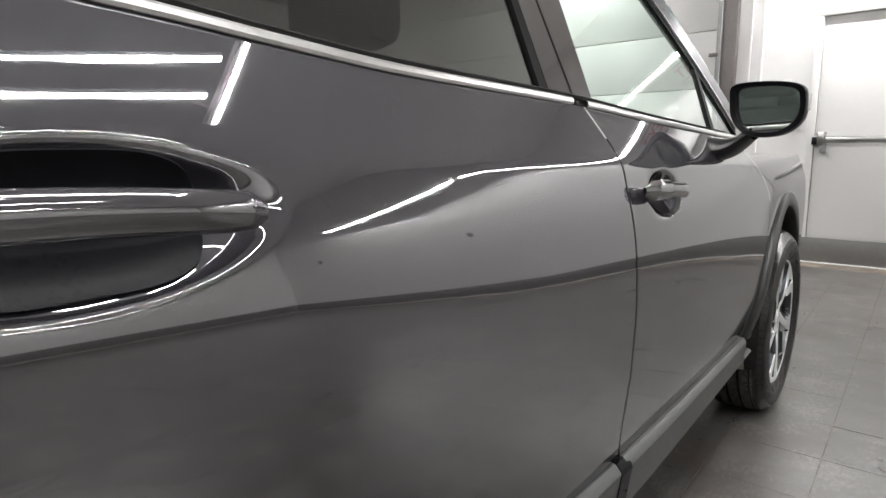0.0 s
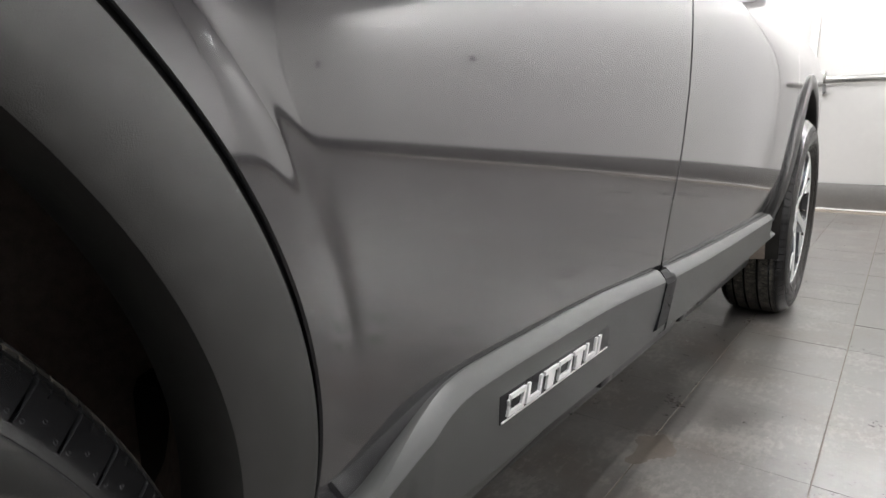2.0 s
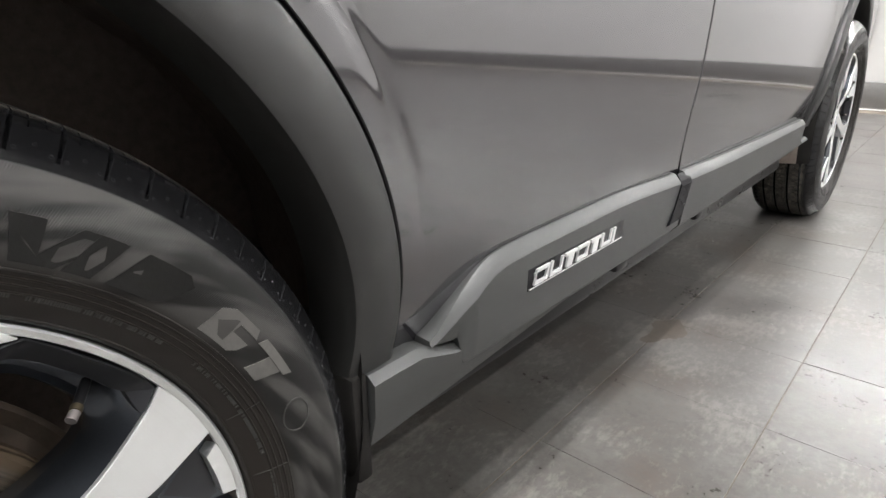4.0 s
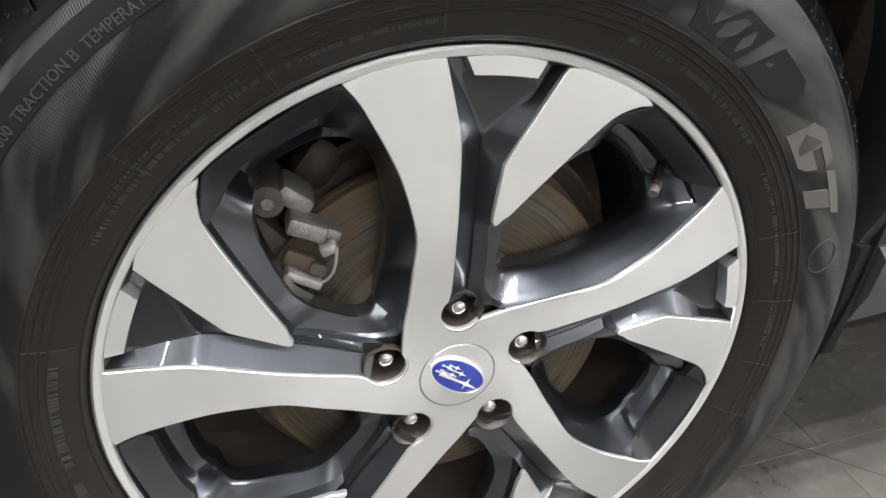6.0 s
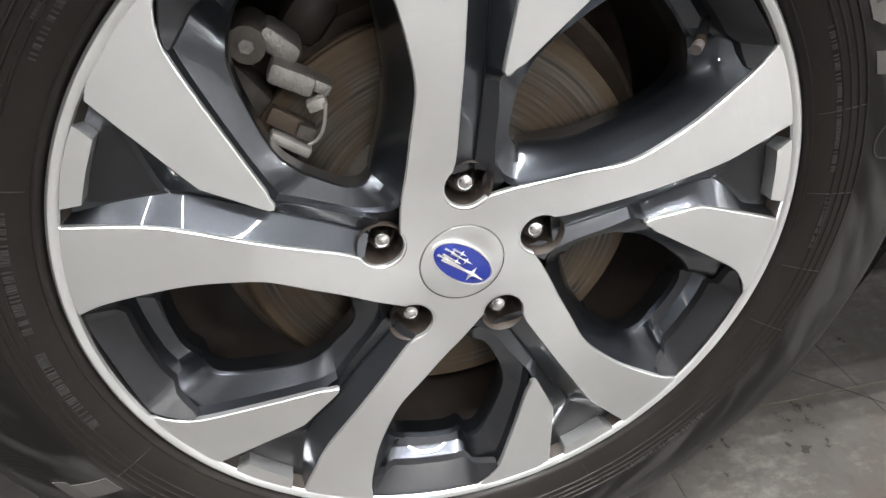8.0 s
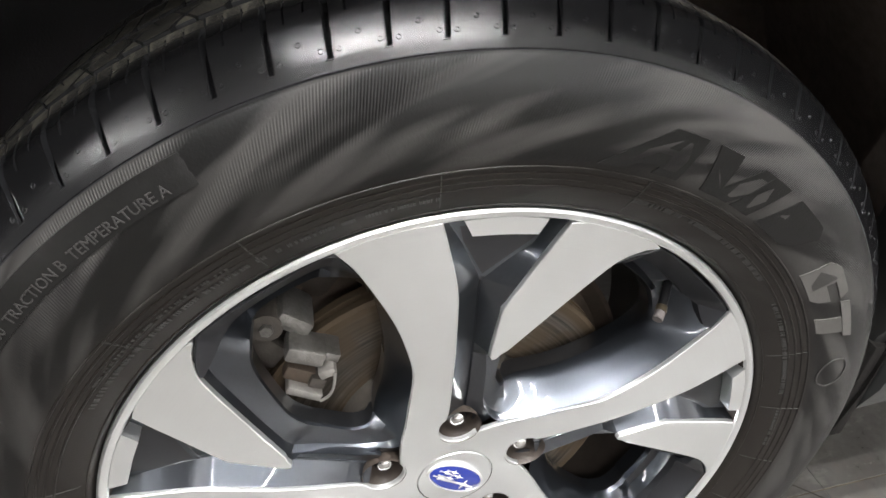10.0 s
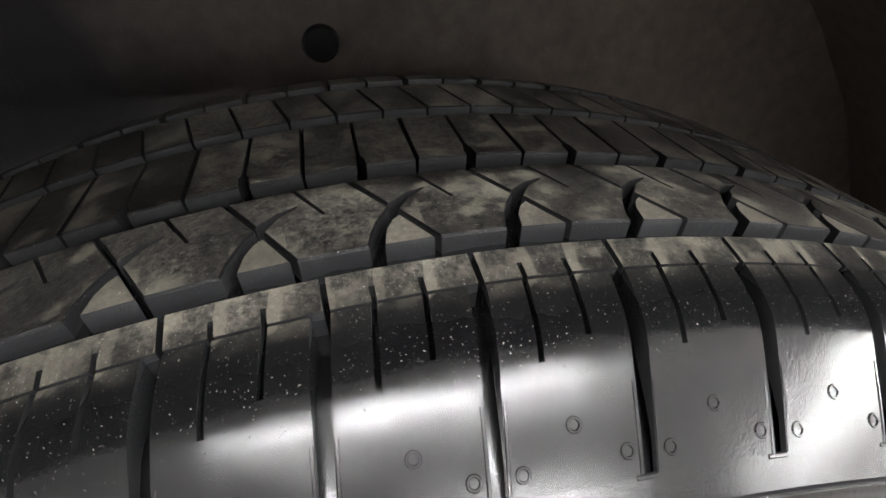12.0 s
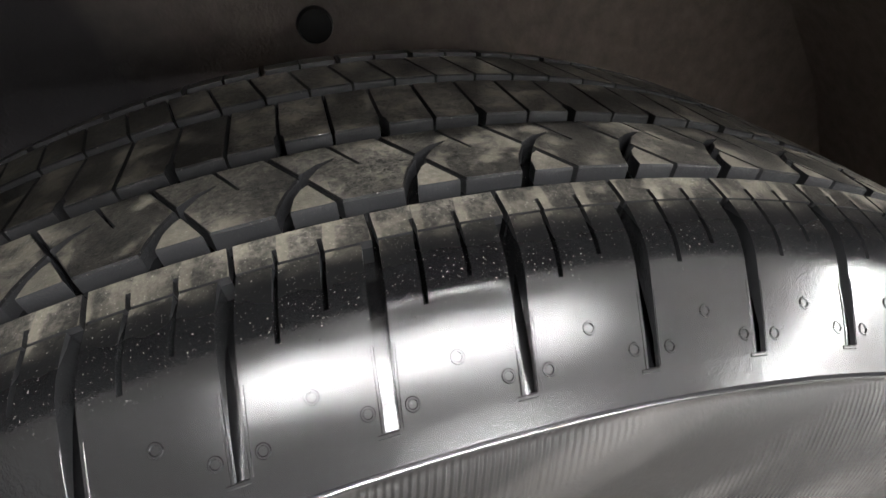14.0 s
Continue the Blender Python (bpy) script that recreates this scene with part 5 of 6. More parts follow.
    tri = [at(0.1935, -1.4, -0.0121), at(0.2215, -9.6, -0.0121), at(0.2288, -9.2, -0.0121), at(0.2288, -3, -0.0121), at(0.2288, 2.9, -0.0121), at(0.2190, 2.4, -0.0121)]
    keep("fork_panel", polygon_bm(tri), POCKET, "charcoal fork panel", five)

    # painted pocket: sloping flanks down to the opening
    outer_parts = [dense([(0.066, 40.7), (0.083, 29.5)] + FACE_POCKET_SIDE, 24), dense([(0.2385, 20.2), (0.2398, 24), (0.2398, 40), (0.2385, 43.2)], 28),
                   dense([(0.2378, 43.2), (0.2270, 47.0), (0.2178, 48.8), (0.1944, 51.8), (0.1666, 56.2), (0.1400, 62.2), (0.1318, 65.6)], 20),
                   dense([(0.1318, 65.6), (0.110, 64.0), (0.085, 61.5), (0.071, 56.5), (0.064, 48), (0.066, 40.7)], 18)]
    inner_parts = [dense([(0.0855, 45), (0.0945, 37), (0.110, 28.4), (0.135, 22.5), (0.160, 20.4), (0.180, 20.0), (0.196, 22.0), (0.2045, 27)], 24),
                   dense([(0.2045, 27), (0.2065, 33), (0.2065, 39), B_HOLE[0]], 28),
                   dense(B_HOLE, 20),
                   dense([B_HOLE[-1], (0.096, 54.7), (0.0870, 50.0), (0.0855, 45)], 18)]
    out_h = [[-0.0040 + 0.0028 * min(1, k / 6) for k in range(25)], [-0.0012, -0.0018] + [-0.0024] * 25 + [-0.0018, -0.0012], [-0.0012 - 0.010 * max(0, (k - 18) / 2) for k in range(21)],
             [-0.0112 - 0.004 * math.sin(math.pi * k / 18) + 0.0072 * max(0, (k - 13) / 5) for k in range(19)]]
    in_h = [[-0.036] * 25, [-0.040] * 29, [-0.022] * 21, [-0.024] * 19]
    o = [p for part_ in outer_parts for p in part_[:-1]]
    i_ = [p for part_ in inner_parts for p in part_[:-1]]
    ho = [h for hs in out_h for h in hs[:-1]]
    hi = [h for hs in in_h for h in hs[:-1]]
    for _ in range(2):
        hi = [(hi[k - 1] + hi[k] + hi[(k + 1) % len(hi)]) / 3 for k in range(len(hi))]
    flank, band = bmesh.new(), bmesh.new()
    n = len(o)
    # how far each stretch is a flat facet (blade and hub side) or a trough behind a lip (rim side)
    facet = [w for w, part_ in zip((0.0, 0.0, 1.0, 1.0), outer_parts) for _ in part_[:-1]]
    trough = [w for w, part_ in zip((0.0, 1.0, 0.0, 0.0), outer_parts) for _ in part_[:-1]]
    for _ in range(3):
        facet = [(facet[k - 1] + facet[k] + facet[(k + 1) % n]) / 3 for k in range(n)]
        trough = [(trough[k - 1] + trough[k] + trough[(k + 1) % n]) / 3 for k in range(n)]
    rows = []
    for (r0, a0), (r1, a1), h0, h1, fa, tr in zip(o, i_, ho, hi, facet, trough):
        p, q = Vector(at(r0, a0, h0 + dish(r0) * 0.5)), Vector(at(r1, a1, h1))
        drop = q.x - p.x
        def on(f, straight, flat, deep):
            c = p.lerp(q, f)
            c.x = p.x + drop * (straight * (1 - fa - tr) + flat * fa + deep * tr)
            return c
        rows.append([p, on(0.04, 0.05, 0.16, 0.10), on(0.12, 0.14, 0.52, 0.22), on(0.55, 0.55, 0.76, 0.98), on(0.82, 0.82, 0.90, 1.10), on(0.95, 0.95, 0.97, 0.93), q + Vector((-0.002, 0, 0))])
    grid_bm([rows[k % n] for k in range(n + 1)], flank)
    bmesh.ops.remove_doubles(flank, verts=flank.verts, dist=1e-6)
    wall = bmesh.new()
    grid_bm([[rows[k % n][6], rows[k % n][6] + Vector((-0.014, 0, 0))] for k in range(n + 1)], wall)
    keep("pocket_edge", wall, GUNMETAL, "gunmetal inner edge of the pocket", five, 40)
    # a flat charcoal panel along the rim's side of the pocket
    edge_rows = []
    for k in range(22, 57):
        p, q = rows[k % n][0], rows[k % n][6]
        f = 0.50 * math.sqrt(max(0.0, min(1.0, (k - 21.6) / 4.0, (56.4 - k) / 6.0)))
        lift = Vector((0.0022, 0, 0))
        edge_rows.append([p.lerp(q, 0.03), p.lerp(q, 0.06) + lift, p.lerp(q, max(0.08, f)) + lift, p.lerp(q, max(0.10, f + 0.03)) + Vector((-0.003, 0, 0))])
    grid_bm(edge_rows, band)
    keep("pocket", flank, GUNMETAL, "gunmetal painted spoke flank", five, 24)
    keep("pocket_rim", band, POCKET, "charcoal painted pocket rim", five, 24)

    # painted web beside the lug well
    web = [at(r, a, -0.0150) for r, a in dense([(0.110, 64.0), (0.085, 61.5), (0.071, 56.5), (0.064, 48)], 8)]
    web += [at(0.056, 50, -0.016), at(0.052, 58, -0.020), at(0.060, 60, -0.020)] + [at(r, a + 72, -0.0150) for r, a in ((0.075, -12.0), (0.085, -10.0), (0.11, -7.6))]
    keep("limb", polygon_bm(web), GUNMETAL, "gunmetal painted spoke root", five, 40)

    # lug wells and nuts
    bm = bmesh.new()
    prof = [(-0.0085, 0.0168), (-0.0100, 0.0160), (-0.030, 0.0150), (-0.036, 0.0135), (-0.0365, 0.0)]
    rows = []
    for x, r in prof:
        rows.append([Vector(at(0.0585, 0.9, x)) + Vector((0, max(r, 1e-5) * math.cos(t), max(r, 1e-5) * math.sin(t))) for t in [2 * math.pi * k / 32 for k in range(32)]])
    grid_bm(rows, bm, True)
    keep("lug_well", bm, BARREL, "", five)
    bm = bmesh.new()
    rows = []
    for x, r, flat in ((-0.0365, 0.0112, 1), (-0.0270, 0.0112, 1), (-0.0255, 0.0104, 0.6), (-0.0248, 0.0088, 0), (-0.0215, 0.0085, 0), (-0.0185, 0.0076, 0), (-0.0160, 0.0058, 0), (-0.0146, 0.0034, 0), (-0.0141, 0.0004, 0)):
        row = []
        for k in range(36):
            t = 2 * math.pi * k / 36
            hexa = math.cos(math.pi / 6) / math.cos((t % (math.pi / 3)) - math.pi / 6)
            rr = r * (1 - flat + flat * hexa)
            row.append(Vector(at(0.05715, 0, x)) + Vector((0, rr * math.cos(t), rr * math.sin(t))))
        rows.append(row)
    grid_bm(rows, bm, True)
    keep("lug_nut", bm, CHROME, "chrome lug nut", five)

    # centre cap
    keep("centre_cap", revolve_bm([(-0.030, 0.0300), (-0.0100, 0.0300), (-0.0088, 0.0294), (-0.0086, 0.0285), (-0.0094, 0.0180), (-0.0094, 0.0003)], 64), ALLOY, "brushed silver centre cap with a blue oval")
    t0 = radians(140)
    e1, e2 = Vector((0, math.cos(t0), math.sin(t0))), Vector((0, -math.sin(t0), math.cos(t0)))
    bm = bmesh.new()
    rows = []
    for s, h in ((1.0, -0.0094), (1.0, -0.0080), (0.95, -0.0074), (0.4, -0.0070), (0.01, -0.0070)):
        rows.append([e1 * (0.0240 * s * math.cos(t)) + e2 * (0.0132 * s * math.sin(t)) + Vector((h, 0, 0)) for t in [2 * math.pi * k / 48 for k in range(48)]])
    grid_bm(rows, bm, True)
    keep("emblem", bm, BADGE_BLUE, "blue enamel oval")
    bm = bmesh.new()
    for u, v, s, tail in ((-0.010, -0.0030, 0.0115, 0.026), (0.000, 0.0035, 0.0058, 0.012), (0.0060, -0.0004, 0.0052, 0.012), (0.0065, 0.0065, 0.0050, 0.008), (0.0125, 0.0040, 0.0050, 0.007), (0.0130, -0.0025, 0.0050, 0.008)):
        v = -v
        c = e1 * u + e2 * v
        tips = []
        for k in range(8):
            t = math.pi / 4 * k
            rr = (s * (1.0 if k % 4 == 0 else 0.55)) if k % 2 == 0 else s * 0.18
            tips.append(c + e1 * (rr * math.cos(t)) + e2 * (rr * math.sin(t)) + Vector((-0.0068, 0, 0)))
        peak = bm.verts.new(c + Vector((-0.0056, 0, 0)))
        vs = [bm.verts.new(p) for p in tips]
        for k in range(8):
            bm.faces.new((vs[k], vs[(k + 1) % 8], peak))
        # tail of the shape, widening away from it
        end = min(tail, 0.0225 * math.sqrt(max(0.05, 1 - (v / 0.0132) ** 2)) - u)
        w = 0.0010 + 0.0012 * (s > 0.01)
        quad = [c + e2 * (0.2 * w), c + e1 * end + e2 * w, c + e1 * end - e2 * w, c - e2 * (0.2 * w)]
        bm.faces.new([bm.verts.new(p + Vector((-0.0064, 0, 0))) for p in quad])
    keep("emblem_mark", bm, BADGE_METAL, "bright metal shapes")
    bm = bmesh.new()
    rows = []
    for s, h in ((1.10, -0.0092), (1.09, -0.0072), (1.02, -0.0070), (1.0, -0.0085)):
        rows.append([e1 * (0.0240 * s * math.cos(t)) + e2 * (0.0132 * s * math.sin(t)) + Vector((h, 0, 0)) for t in [2 * math.pi * k / 48 for k in range(48)]])
    grid_bm(rows, bm, True)
    keep("emblem_rim", bm, BADGE_METAL)

    # valve
    bm = rod_bm(at(0.219, -44.5, -0.030), at(0.205, -43.7, -0.014), 0.0034, 12)
    keep("valve_stem", bm, BLACK)
    bm = rod_bm(at(0.205, -43.7, -0.014), at(0.202, -43.5, -0.0105), 0.0040, 12)
    keep("valve_collar", bm, BRASS)
    bm = rod_bm(at(0.202, -43.5, -0.0105), at(0.197, -43.1, -0.006), 0.0036, 12)
    keep("valve_cap", bm, DARK_STEEL)
    return made


def rim_mesh():
    lip = [(-0.016, 0.2405), (-0.010, 0.2455), (-0.004, 0.2468), (0.0005, 0.2462), (0.0018, 0.2445), (0.0014, 0.2422), (0.0, 0.2402), (-0.0020, 0.2394)]
    barrel = [(-0.006, 0.2385), (-0.02, 0.2345), (-0.045, 0.222), (-0.08, 0.214), (-0.13, 0.212), (-0.185, 0.217), (-0.20, 0.236), (-0.202, 0.243)]
    return revolve_bm(lip, 160), revolve_bm([lip[-1]] + barrel, 128)


def build_wheel(place, shift):
    lip, barrel = rim_mesh()
    wheel = part("wheel", lip, ALLOY, car, "five-spoke alloy wheel, machined silver and gunmetal", shift=shift)
    wheel.matrix_basis = place
    part("barrel", barrel, BARREL, wheel, "dirty black wheel barrel")
    for name, me, label, turns in WHEEL_PARTS:
        for a in turns:
            ob = link(name, me, None, wheel, label)
            ob.matrix_basis = Matrix.Rotation(radians(a), 4, "X")
    return wheel


def build_brake(place, shift):
    disc = part("brake_disc", revolve_bm([(-0.062, 0.088), (-0.0585, 0.090), (-0.058, 0.151), (-0.060, 0.154), (-0.066, 0.154), (-0.067, 0.145), (-0.071, 0.145), (-0.072, 0.154), (-0.080, 0.154), (-0.081, 0.09)], 96), DISC, car, "rust-edged grooved brake disc", shift=shift)
    disc.matrix_basis = place
    part("disc_hat", revolve_bm([(-0.060, 0.090), (-0.044, 0.086), (-0.040, 0.080), (-0.040, 0.02)], 64), CAST_DARK, disc, "brown rusty disc hat")
    part("backing_shield", revolve_bm([(-0.10, 0.05), (-0.098, 0.16), (-0.090, 0.172), (-0.092, 0.176), (-0.110, 0.172)], 72), SHIELD, disc, "rusty backing shield")
    part("hub", rod_bm((-0.16, 0, 0), (-0.041, 0, 0), 0.05, 32), CAST_DARK, disc)
    def turned(a):
        return Matrix.Rotation(radians(a), 4, "X")
    # caliper stands behind the upper rear spoke pocket
    def block(lo, hi, r, tang, tip, bevel=0.004):
        """A cast block at radius r and tang off the caliper's middle line, tipped by some degrees."""
        m = turned(127) @ Matrix.Translation((0, r, tang)) @ Matrix.Rotation(radians(tip), 4, "X")
        return box_bm(lo, hi, bevel, None, m)
    cal = part("caliper", block((-0.058, -0.0135, -0.0065), (-0.034, 0.0140, 0.0065), 0.1585, -0.001, 25.8, 0.0032), CAST, car, "grey cast iron brake caliper", shift=shift)
    cal.matrix_basis = place
    part("caliper_arm", block((-0.088, -0.014, -0.008), (-0.050, 0.013, 0.007), 0.1745, -0.006, 12, 0.005), CAST, cal)
    part("caliper_finger", block((-0.052, -0.006, -0.0035), (-0.031, 0.006, 0.0035), 0.1395, -0.002, 70, 0.0015), CAST_LIGHT, cal)
    part("caliper_step", block((-0.060, -0.008, -0.004), (-0.038, 0.006, 0.004), 0.1450, -0.009, 25, 0.002), CAST, cal)
    part("piston_housing", block((-0.140, -0.016, -0.022), (-0.088, 0.015, 0.020), 0.1690, -0.028, 12, 0.011), BARREL, cal)
    bm = rod_bm((-0.100, 0.187, 0.006), (-0.050, 0.187, 0.006), 0.0125, 24, None, 0.011)
    bmesh.ops.transform(bm, matrix=turned(127), verts=bm.verts)
    part("slide_pin", bm, CAST_DARK, cal)
    bm = rod_bm((-0.051, 0.187, 0.006), (-0.046, 0.187, 0.006), 0.0045, 6)
    bmesh.ops.transform(bm, matrix=turned(127), verts=bm.verts)
    part("pin_bolt", bm, CAST, cal)
    part("bracket", block((-0.098, -0.030, -0.012), (-0.066, 0.010, 0.012), 0.176, 0.034, 0, 0.006), CAST_DARK, cal, "dirty cast iron bracket")
    part("brake_pad", block((-0.072, -0.012, -0.0055), (-0.050, 0.010, 0.0065), 0.1410, 0.024, 20, 0.002), SHIELD, cal, "brown brake pad")
    part("pad_ear", block((-0.066, -0.006, -0.005), (-0.046, 0.006, 0.005), 0.1270, 0.019, 25, 0.002), CAST_DARK, cal)
    part("pad_carrier", block((-0.070, -0.013, -0.0035), (-0.044, 0.014, 0.0035), 0.1280, 0.031, 20, 0.0015), CAST_LIGHT, cal)
    pts = [Vector((-0.031, 0.1375 - 0.013 * math.sin(u * 2.0), -0.007 + 0.026 * u)) for u in steps(0, 1, 14)]
    bm = tube_bm([turned(127) @ p for p in pts], 0.0011, 8)
    part("wear_wire", bm, CAST_LIGHT, cal, "thin bare clip wire")


# ---------- tyres ----------
PITCHES = 82
SHOULDER_T = 16.6            # millimetres by which the shoulder's grooves lie ahead of the hooks
PITCH = 360.0 / PITCHES
PROFILE = [(-0.200, 0.335), (-0.193, 0.343), (-0.184, 0.352), (-0.172, 0.3585), (-0.158, 0.3612), (-0.147, 0.3623), (-0.11, 0.3634), (-0.09, 0.3637),
           (-0.07, 0.3635), (-0.0485, 0.3629), (-0.033, 0.3623), (-0.022, 0.3601), (-0.0105, 0.3565), (-0.002, 0.3487), (0.0055, 0.3405), (0.0112, 0.3335)]
PROFILE = [(x, r - 0.0337 * min(x, 0.0)) for x, r in PROFILE]     # the axle leans, the tread stays level
RUN = [0.0]
for p, q in zip(PROFILE, PROFILE[1:]):
    RUN.append(RUN[-1] + math.dist(p, q))
RUN_X = list(zip(RUN, [p[0] for p in PROFILE]))
RUN_R = list(zip(RUN, [p[1] for p in PROFILE]))


def run_of(x):
    """The length along the tread's profile at which it stands at x."""
    i = next(k for k in range(len(PROFILE) - 1) if PROFILE[k][0] <= x <= PROFILE[k + 1][0])
    u = (x - PROFILE[i][0]) / (PROFILE[i + 1][0] - PROFILE[i][0])
    return RUN[i] + u * (RUN[i + 1] - RUN[i])


def tread_at(s, deg, depth=0.0):
    """s: length along the profile; deg: round the axle; depth: below the surface."""
    x, r = curve_at(RUN_X, s), curve_at(RUN_R, s)
    dx, dr = curve_at(RUN_X, s + 0.001) - curve_at(RUN_X, s - 0.001), curve_at(RUN_R, s + 0.001) - curve_at(RUN_R, s - 0.001)
    n = math.hypot(dx, dr) or 1
    x, r = x + dr / n * depth, r - dx / n * depth
    t = radians(deg)
    return (x, r * math.cos(t), r * math.sin(t))


MM = 1.0 / (0.3637 * math.pi / 180 * 1000)     # degrees for a millimetre round the tread


def block_bm(poly, depth, bm=None):
    """A tread block from its outline (s in metres, millimetres round the tread towards the front)."""
    bm = bm or bmesh.new()
    ang = [(s, -t * MM) for s, t in poly]
    cs, ct = sum(p[0] for p in ang) / len(ang), sum(p[1] for p in ang) / len(ang)
    inset = [(s + (cs - s) * 0.03, t + (ct - t) * 0.03) for s, t in ang]
    rings = [[tread_at(s, t, 0.0) for s, t in inset], [tread_at(s, t, 0.0005) for s, t in ang], [tread_at(s, t, depth) for s, t in ang]]
    vs = loop_wall(bm, rings)
    bm.faces.new(vs[0])
    return bm


def comb_bm(ss, ts, solid, depth, bend=lambda s: 0.0, bm=None):
    """A block on a grid of s and t; cells that are not solid are left open down to the groove's floor."""
    bm = bm or bmesh.new()
    cache = {}
    def v(i, j, d):
        key = (i, j, round(d(ss[i]) if callable(d) else d, 6))
        if key not in cache:
            cache[key] = bm.verts.new(tread_at(ss[i], -(ts(ss[i])[j] + bend(ss[i])) * MM, key[2]))
        return cache[key]
    n, m = len(ss) - 1, len(ts(ss[0])) - 1
    on = lambda i, j: 0 <= i < n and 0 <= j < m and solid(i, j)
    for i in range(n):
        for j in range(m):
            if not on(i, j):
                continue
            bm.faces.new((v(i, j, 0.0), v(i, j + 1, 0.0), v(i + 1, j + 1, 0.0), v(i + 1, j, 0.0)))
            for (di, dj), (a, b) in {(-1, 0): ((i, j), (i, j + 1)), (1, 0): ((i + 1, j), (i + 1, j + 1)), (0, -1): ((i, j), (i + 1, j)), (0, 1): ((i, j + 1), (i + 1, j + 1))}.items():
                if not on(i + di, j + dj):
                    bm.faces.new((v(*a, 0.0), v(*b, 0.0), v(*b, depth), v(*a, depth)))
    return bm


def tread_meshes():
    """One pitch of the tread: a list of (name, mesh)."""
    made = []
    P = 360.0 / PITCHES / MM

    def keep(name, bm):
        me = bpy.data.meshes.new(name)
        bmesh.ops.recalc_face_normals(bm, faces=bm.faces)
        bm.to_mesh(me)
        bm.free()
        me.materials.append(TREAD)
        me.shade_smooth()
        me.set_sharp_from_angle(angle=radians(30))
        made.append((name, me))

    s1 = run_of(-0.0300)
    deep = lambda s: 0.0068 if s < s1 + 0.018 else 0.0068 - 0.0055 * min(1.0, (s - s1 - 0.018) / 0.02)
    # narrow block along the first groove, nicked where the sipes run up into it
    ts = lambda s: [0.6, P * 0.30 - 0.5, P * 0.30 + 0.5, P * 0.62 - 0.5, P * 0.62 + 0.5, P - 0.6]
    keep("tread_block", comb_bm([s1, s1 + 0.0042, s1 + 0.0078], ts, lambda i, j: not (i == 1 and j in (1, 3)), 0.0066, lambda s: SHOULDER_T))
    # shoulder block with two sipes
    wide = lambda s: 0.02 if s > RUN[-1] - 0.0068 else 1.75 if s < s1 + 0.022 else 1.75 - 0.45 * min(1, (s - s1 - 0.022) / 0.02)
    ts = lambda s: [wide(s), P * 0.33 - 0.55, P * 0.33 + 0.55, P * 0.66 - 0.55, P * 0.66 + 0.55, P - wide(s)]
    bend = lambda s: SHOULDER_T - 6.0 * (s - s1) / 0.045
    end = RUN[-1] - 0.0012
    ss = [s1 + 0.0085, s1 + 0.0095, s1 + 0.013, s1 + 0.018, s1 + 0.0215, s1 + 0.025, s1 + 0.029, s1 + 0.034, s1 + 0.0395, end - 0.0062, end - 0.0058, end - 0.0054, end]
    bm = comb_bm(ss, ts, lambda i, j: not ((j == 1 and i < 5) or (j == 3 and i < 4)), deep, bend)
    rings = []
    lip = lambda s: wide(s) + 0.45
    stations = steps(s1 + 0.0300, end - 0.0062, 7)
    for sign in (1, -1):
        grid_bm([[tread_at(s, -(bend(s) + sign * (lip(s) + e)) * MM, -h) for e, h in ((-0.42, -0.0001), (-0.22, 0.00016), (0.22, 0.00016), (0.45, -0.0001))] for s in stations], bm)
    grid_bm([[tread_at(end - 0.0058 + e, -(bend(end) + t) * MM, -h) for e, h in ((-0.0004, -0.0001), (-0.0001, 0.00016), (0.0004, 0.00016), (0.0007, -0.0001))] for t in steps(-2.1, 2.1, 6)], bm)
    for s, t in ((s1 + 0.0355, P * 0.50), (s1 + 0.0415, 4.3), (s1 + 0.0410, P - 4.2)):
        rows = []
        for rr, d in ((0.0015, 0.00005), (0.0013, -0.00022), (0.0010, -0.00022), (0.0008, 0.0001)):
            rows.append([tread_at(s + rr * math.cos(a), -(t + bend(s) + rr * 1000 * math.sin(a)) * MM, d) for a in [2 * math.pi * k / 12 for k in range(12)]])
        rings.append(grid_bm(rows, None, True))
    keep("shoulder_block", bm)
    for bm in rings:
        keep("mould_ring", bm)

    # second rib: hooks and slanting sipes
    a, b = run_of(-0.0365), run_of(-0.0655)
    L = a - b
    q = lambda t, u: (a - u / 28.0 * L, t)
    keep("tread_block", block_bm([q(1.6, 0), q(11.4, 0), q(6.4, 10.2), q(4.6, 8.6), q(2.8, 5.2)], 0.0066))
    H = P
    keep("tread_block", block_bm([q(12.8, 0), q(H - 1.5, 0), q(H - 0.4, 4.0), q(H + 1.5, 8.6), q(H + 3.5, 12.0), q(H + 4.8, 14.0), q(H - 2.4, 28),
                                  q(19.4 - 5.6, 28), q(19.6, 15.4), q(18.8, 15.2), q(12.6, 28), q(-1.4, 28),
                                  q(4.8, 15.6), q(9.0, 19.0), q(13.8, 20.8), q(13.9, 20.2), q(9.6, 17.0), q(6.6, 12.6)], 0.0066))
    # middle rib
    a, b = run_of(-0.0735), run_of(-0.1065)
    for k in (0, 1):
        t0 = 2.0 + k * P / 2
        w = P / 2
        if k:
            poly = [(a, t0 + 0.4), (a, t0 + w - 1.3), (a - 0.004, t0 + w - 1.2), (a - 0.006, t0 + w - 0.4), (b, t0 + w + 0.8), (b, t0 + 1.6)]
        else:
            poly = [(a, t0 + 1.3), (a, t0 + w - 0.4), (b, t0 + w + 0.8), (b, t0 + 1.6), (a - 0.006, t0 + 0.4), (a - 0.004, t0 + 1.2)]
        keep("tread_block", block_bm(poly, 0.0066))
    # fourth rib
    a, b = run_of(-0.1145), run_of(-0.1430)
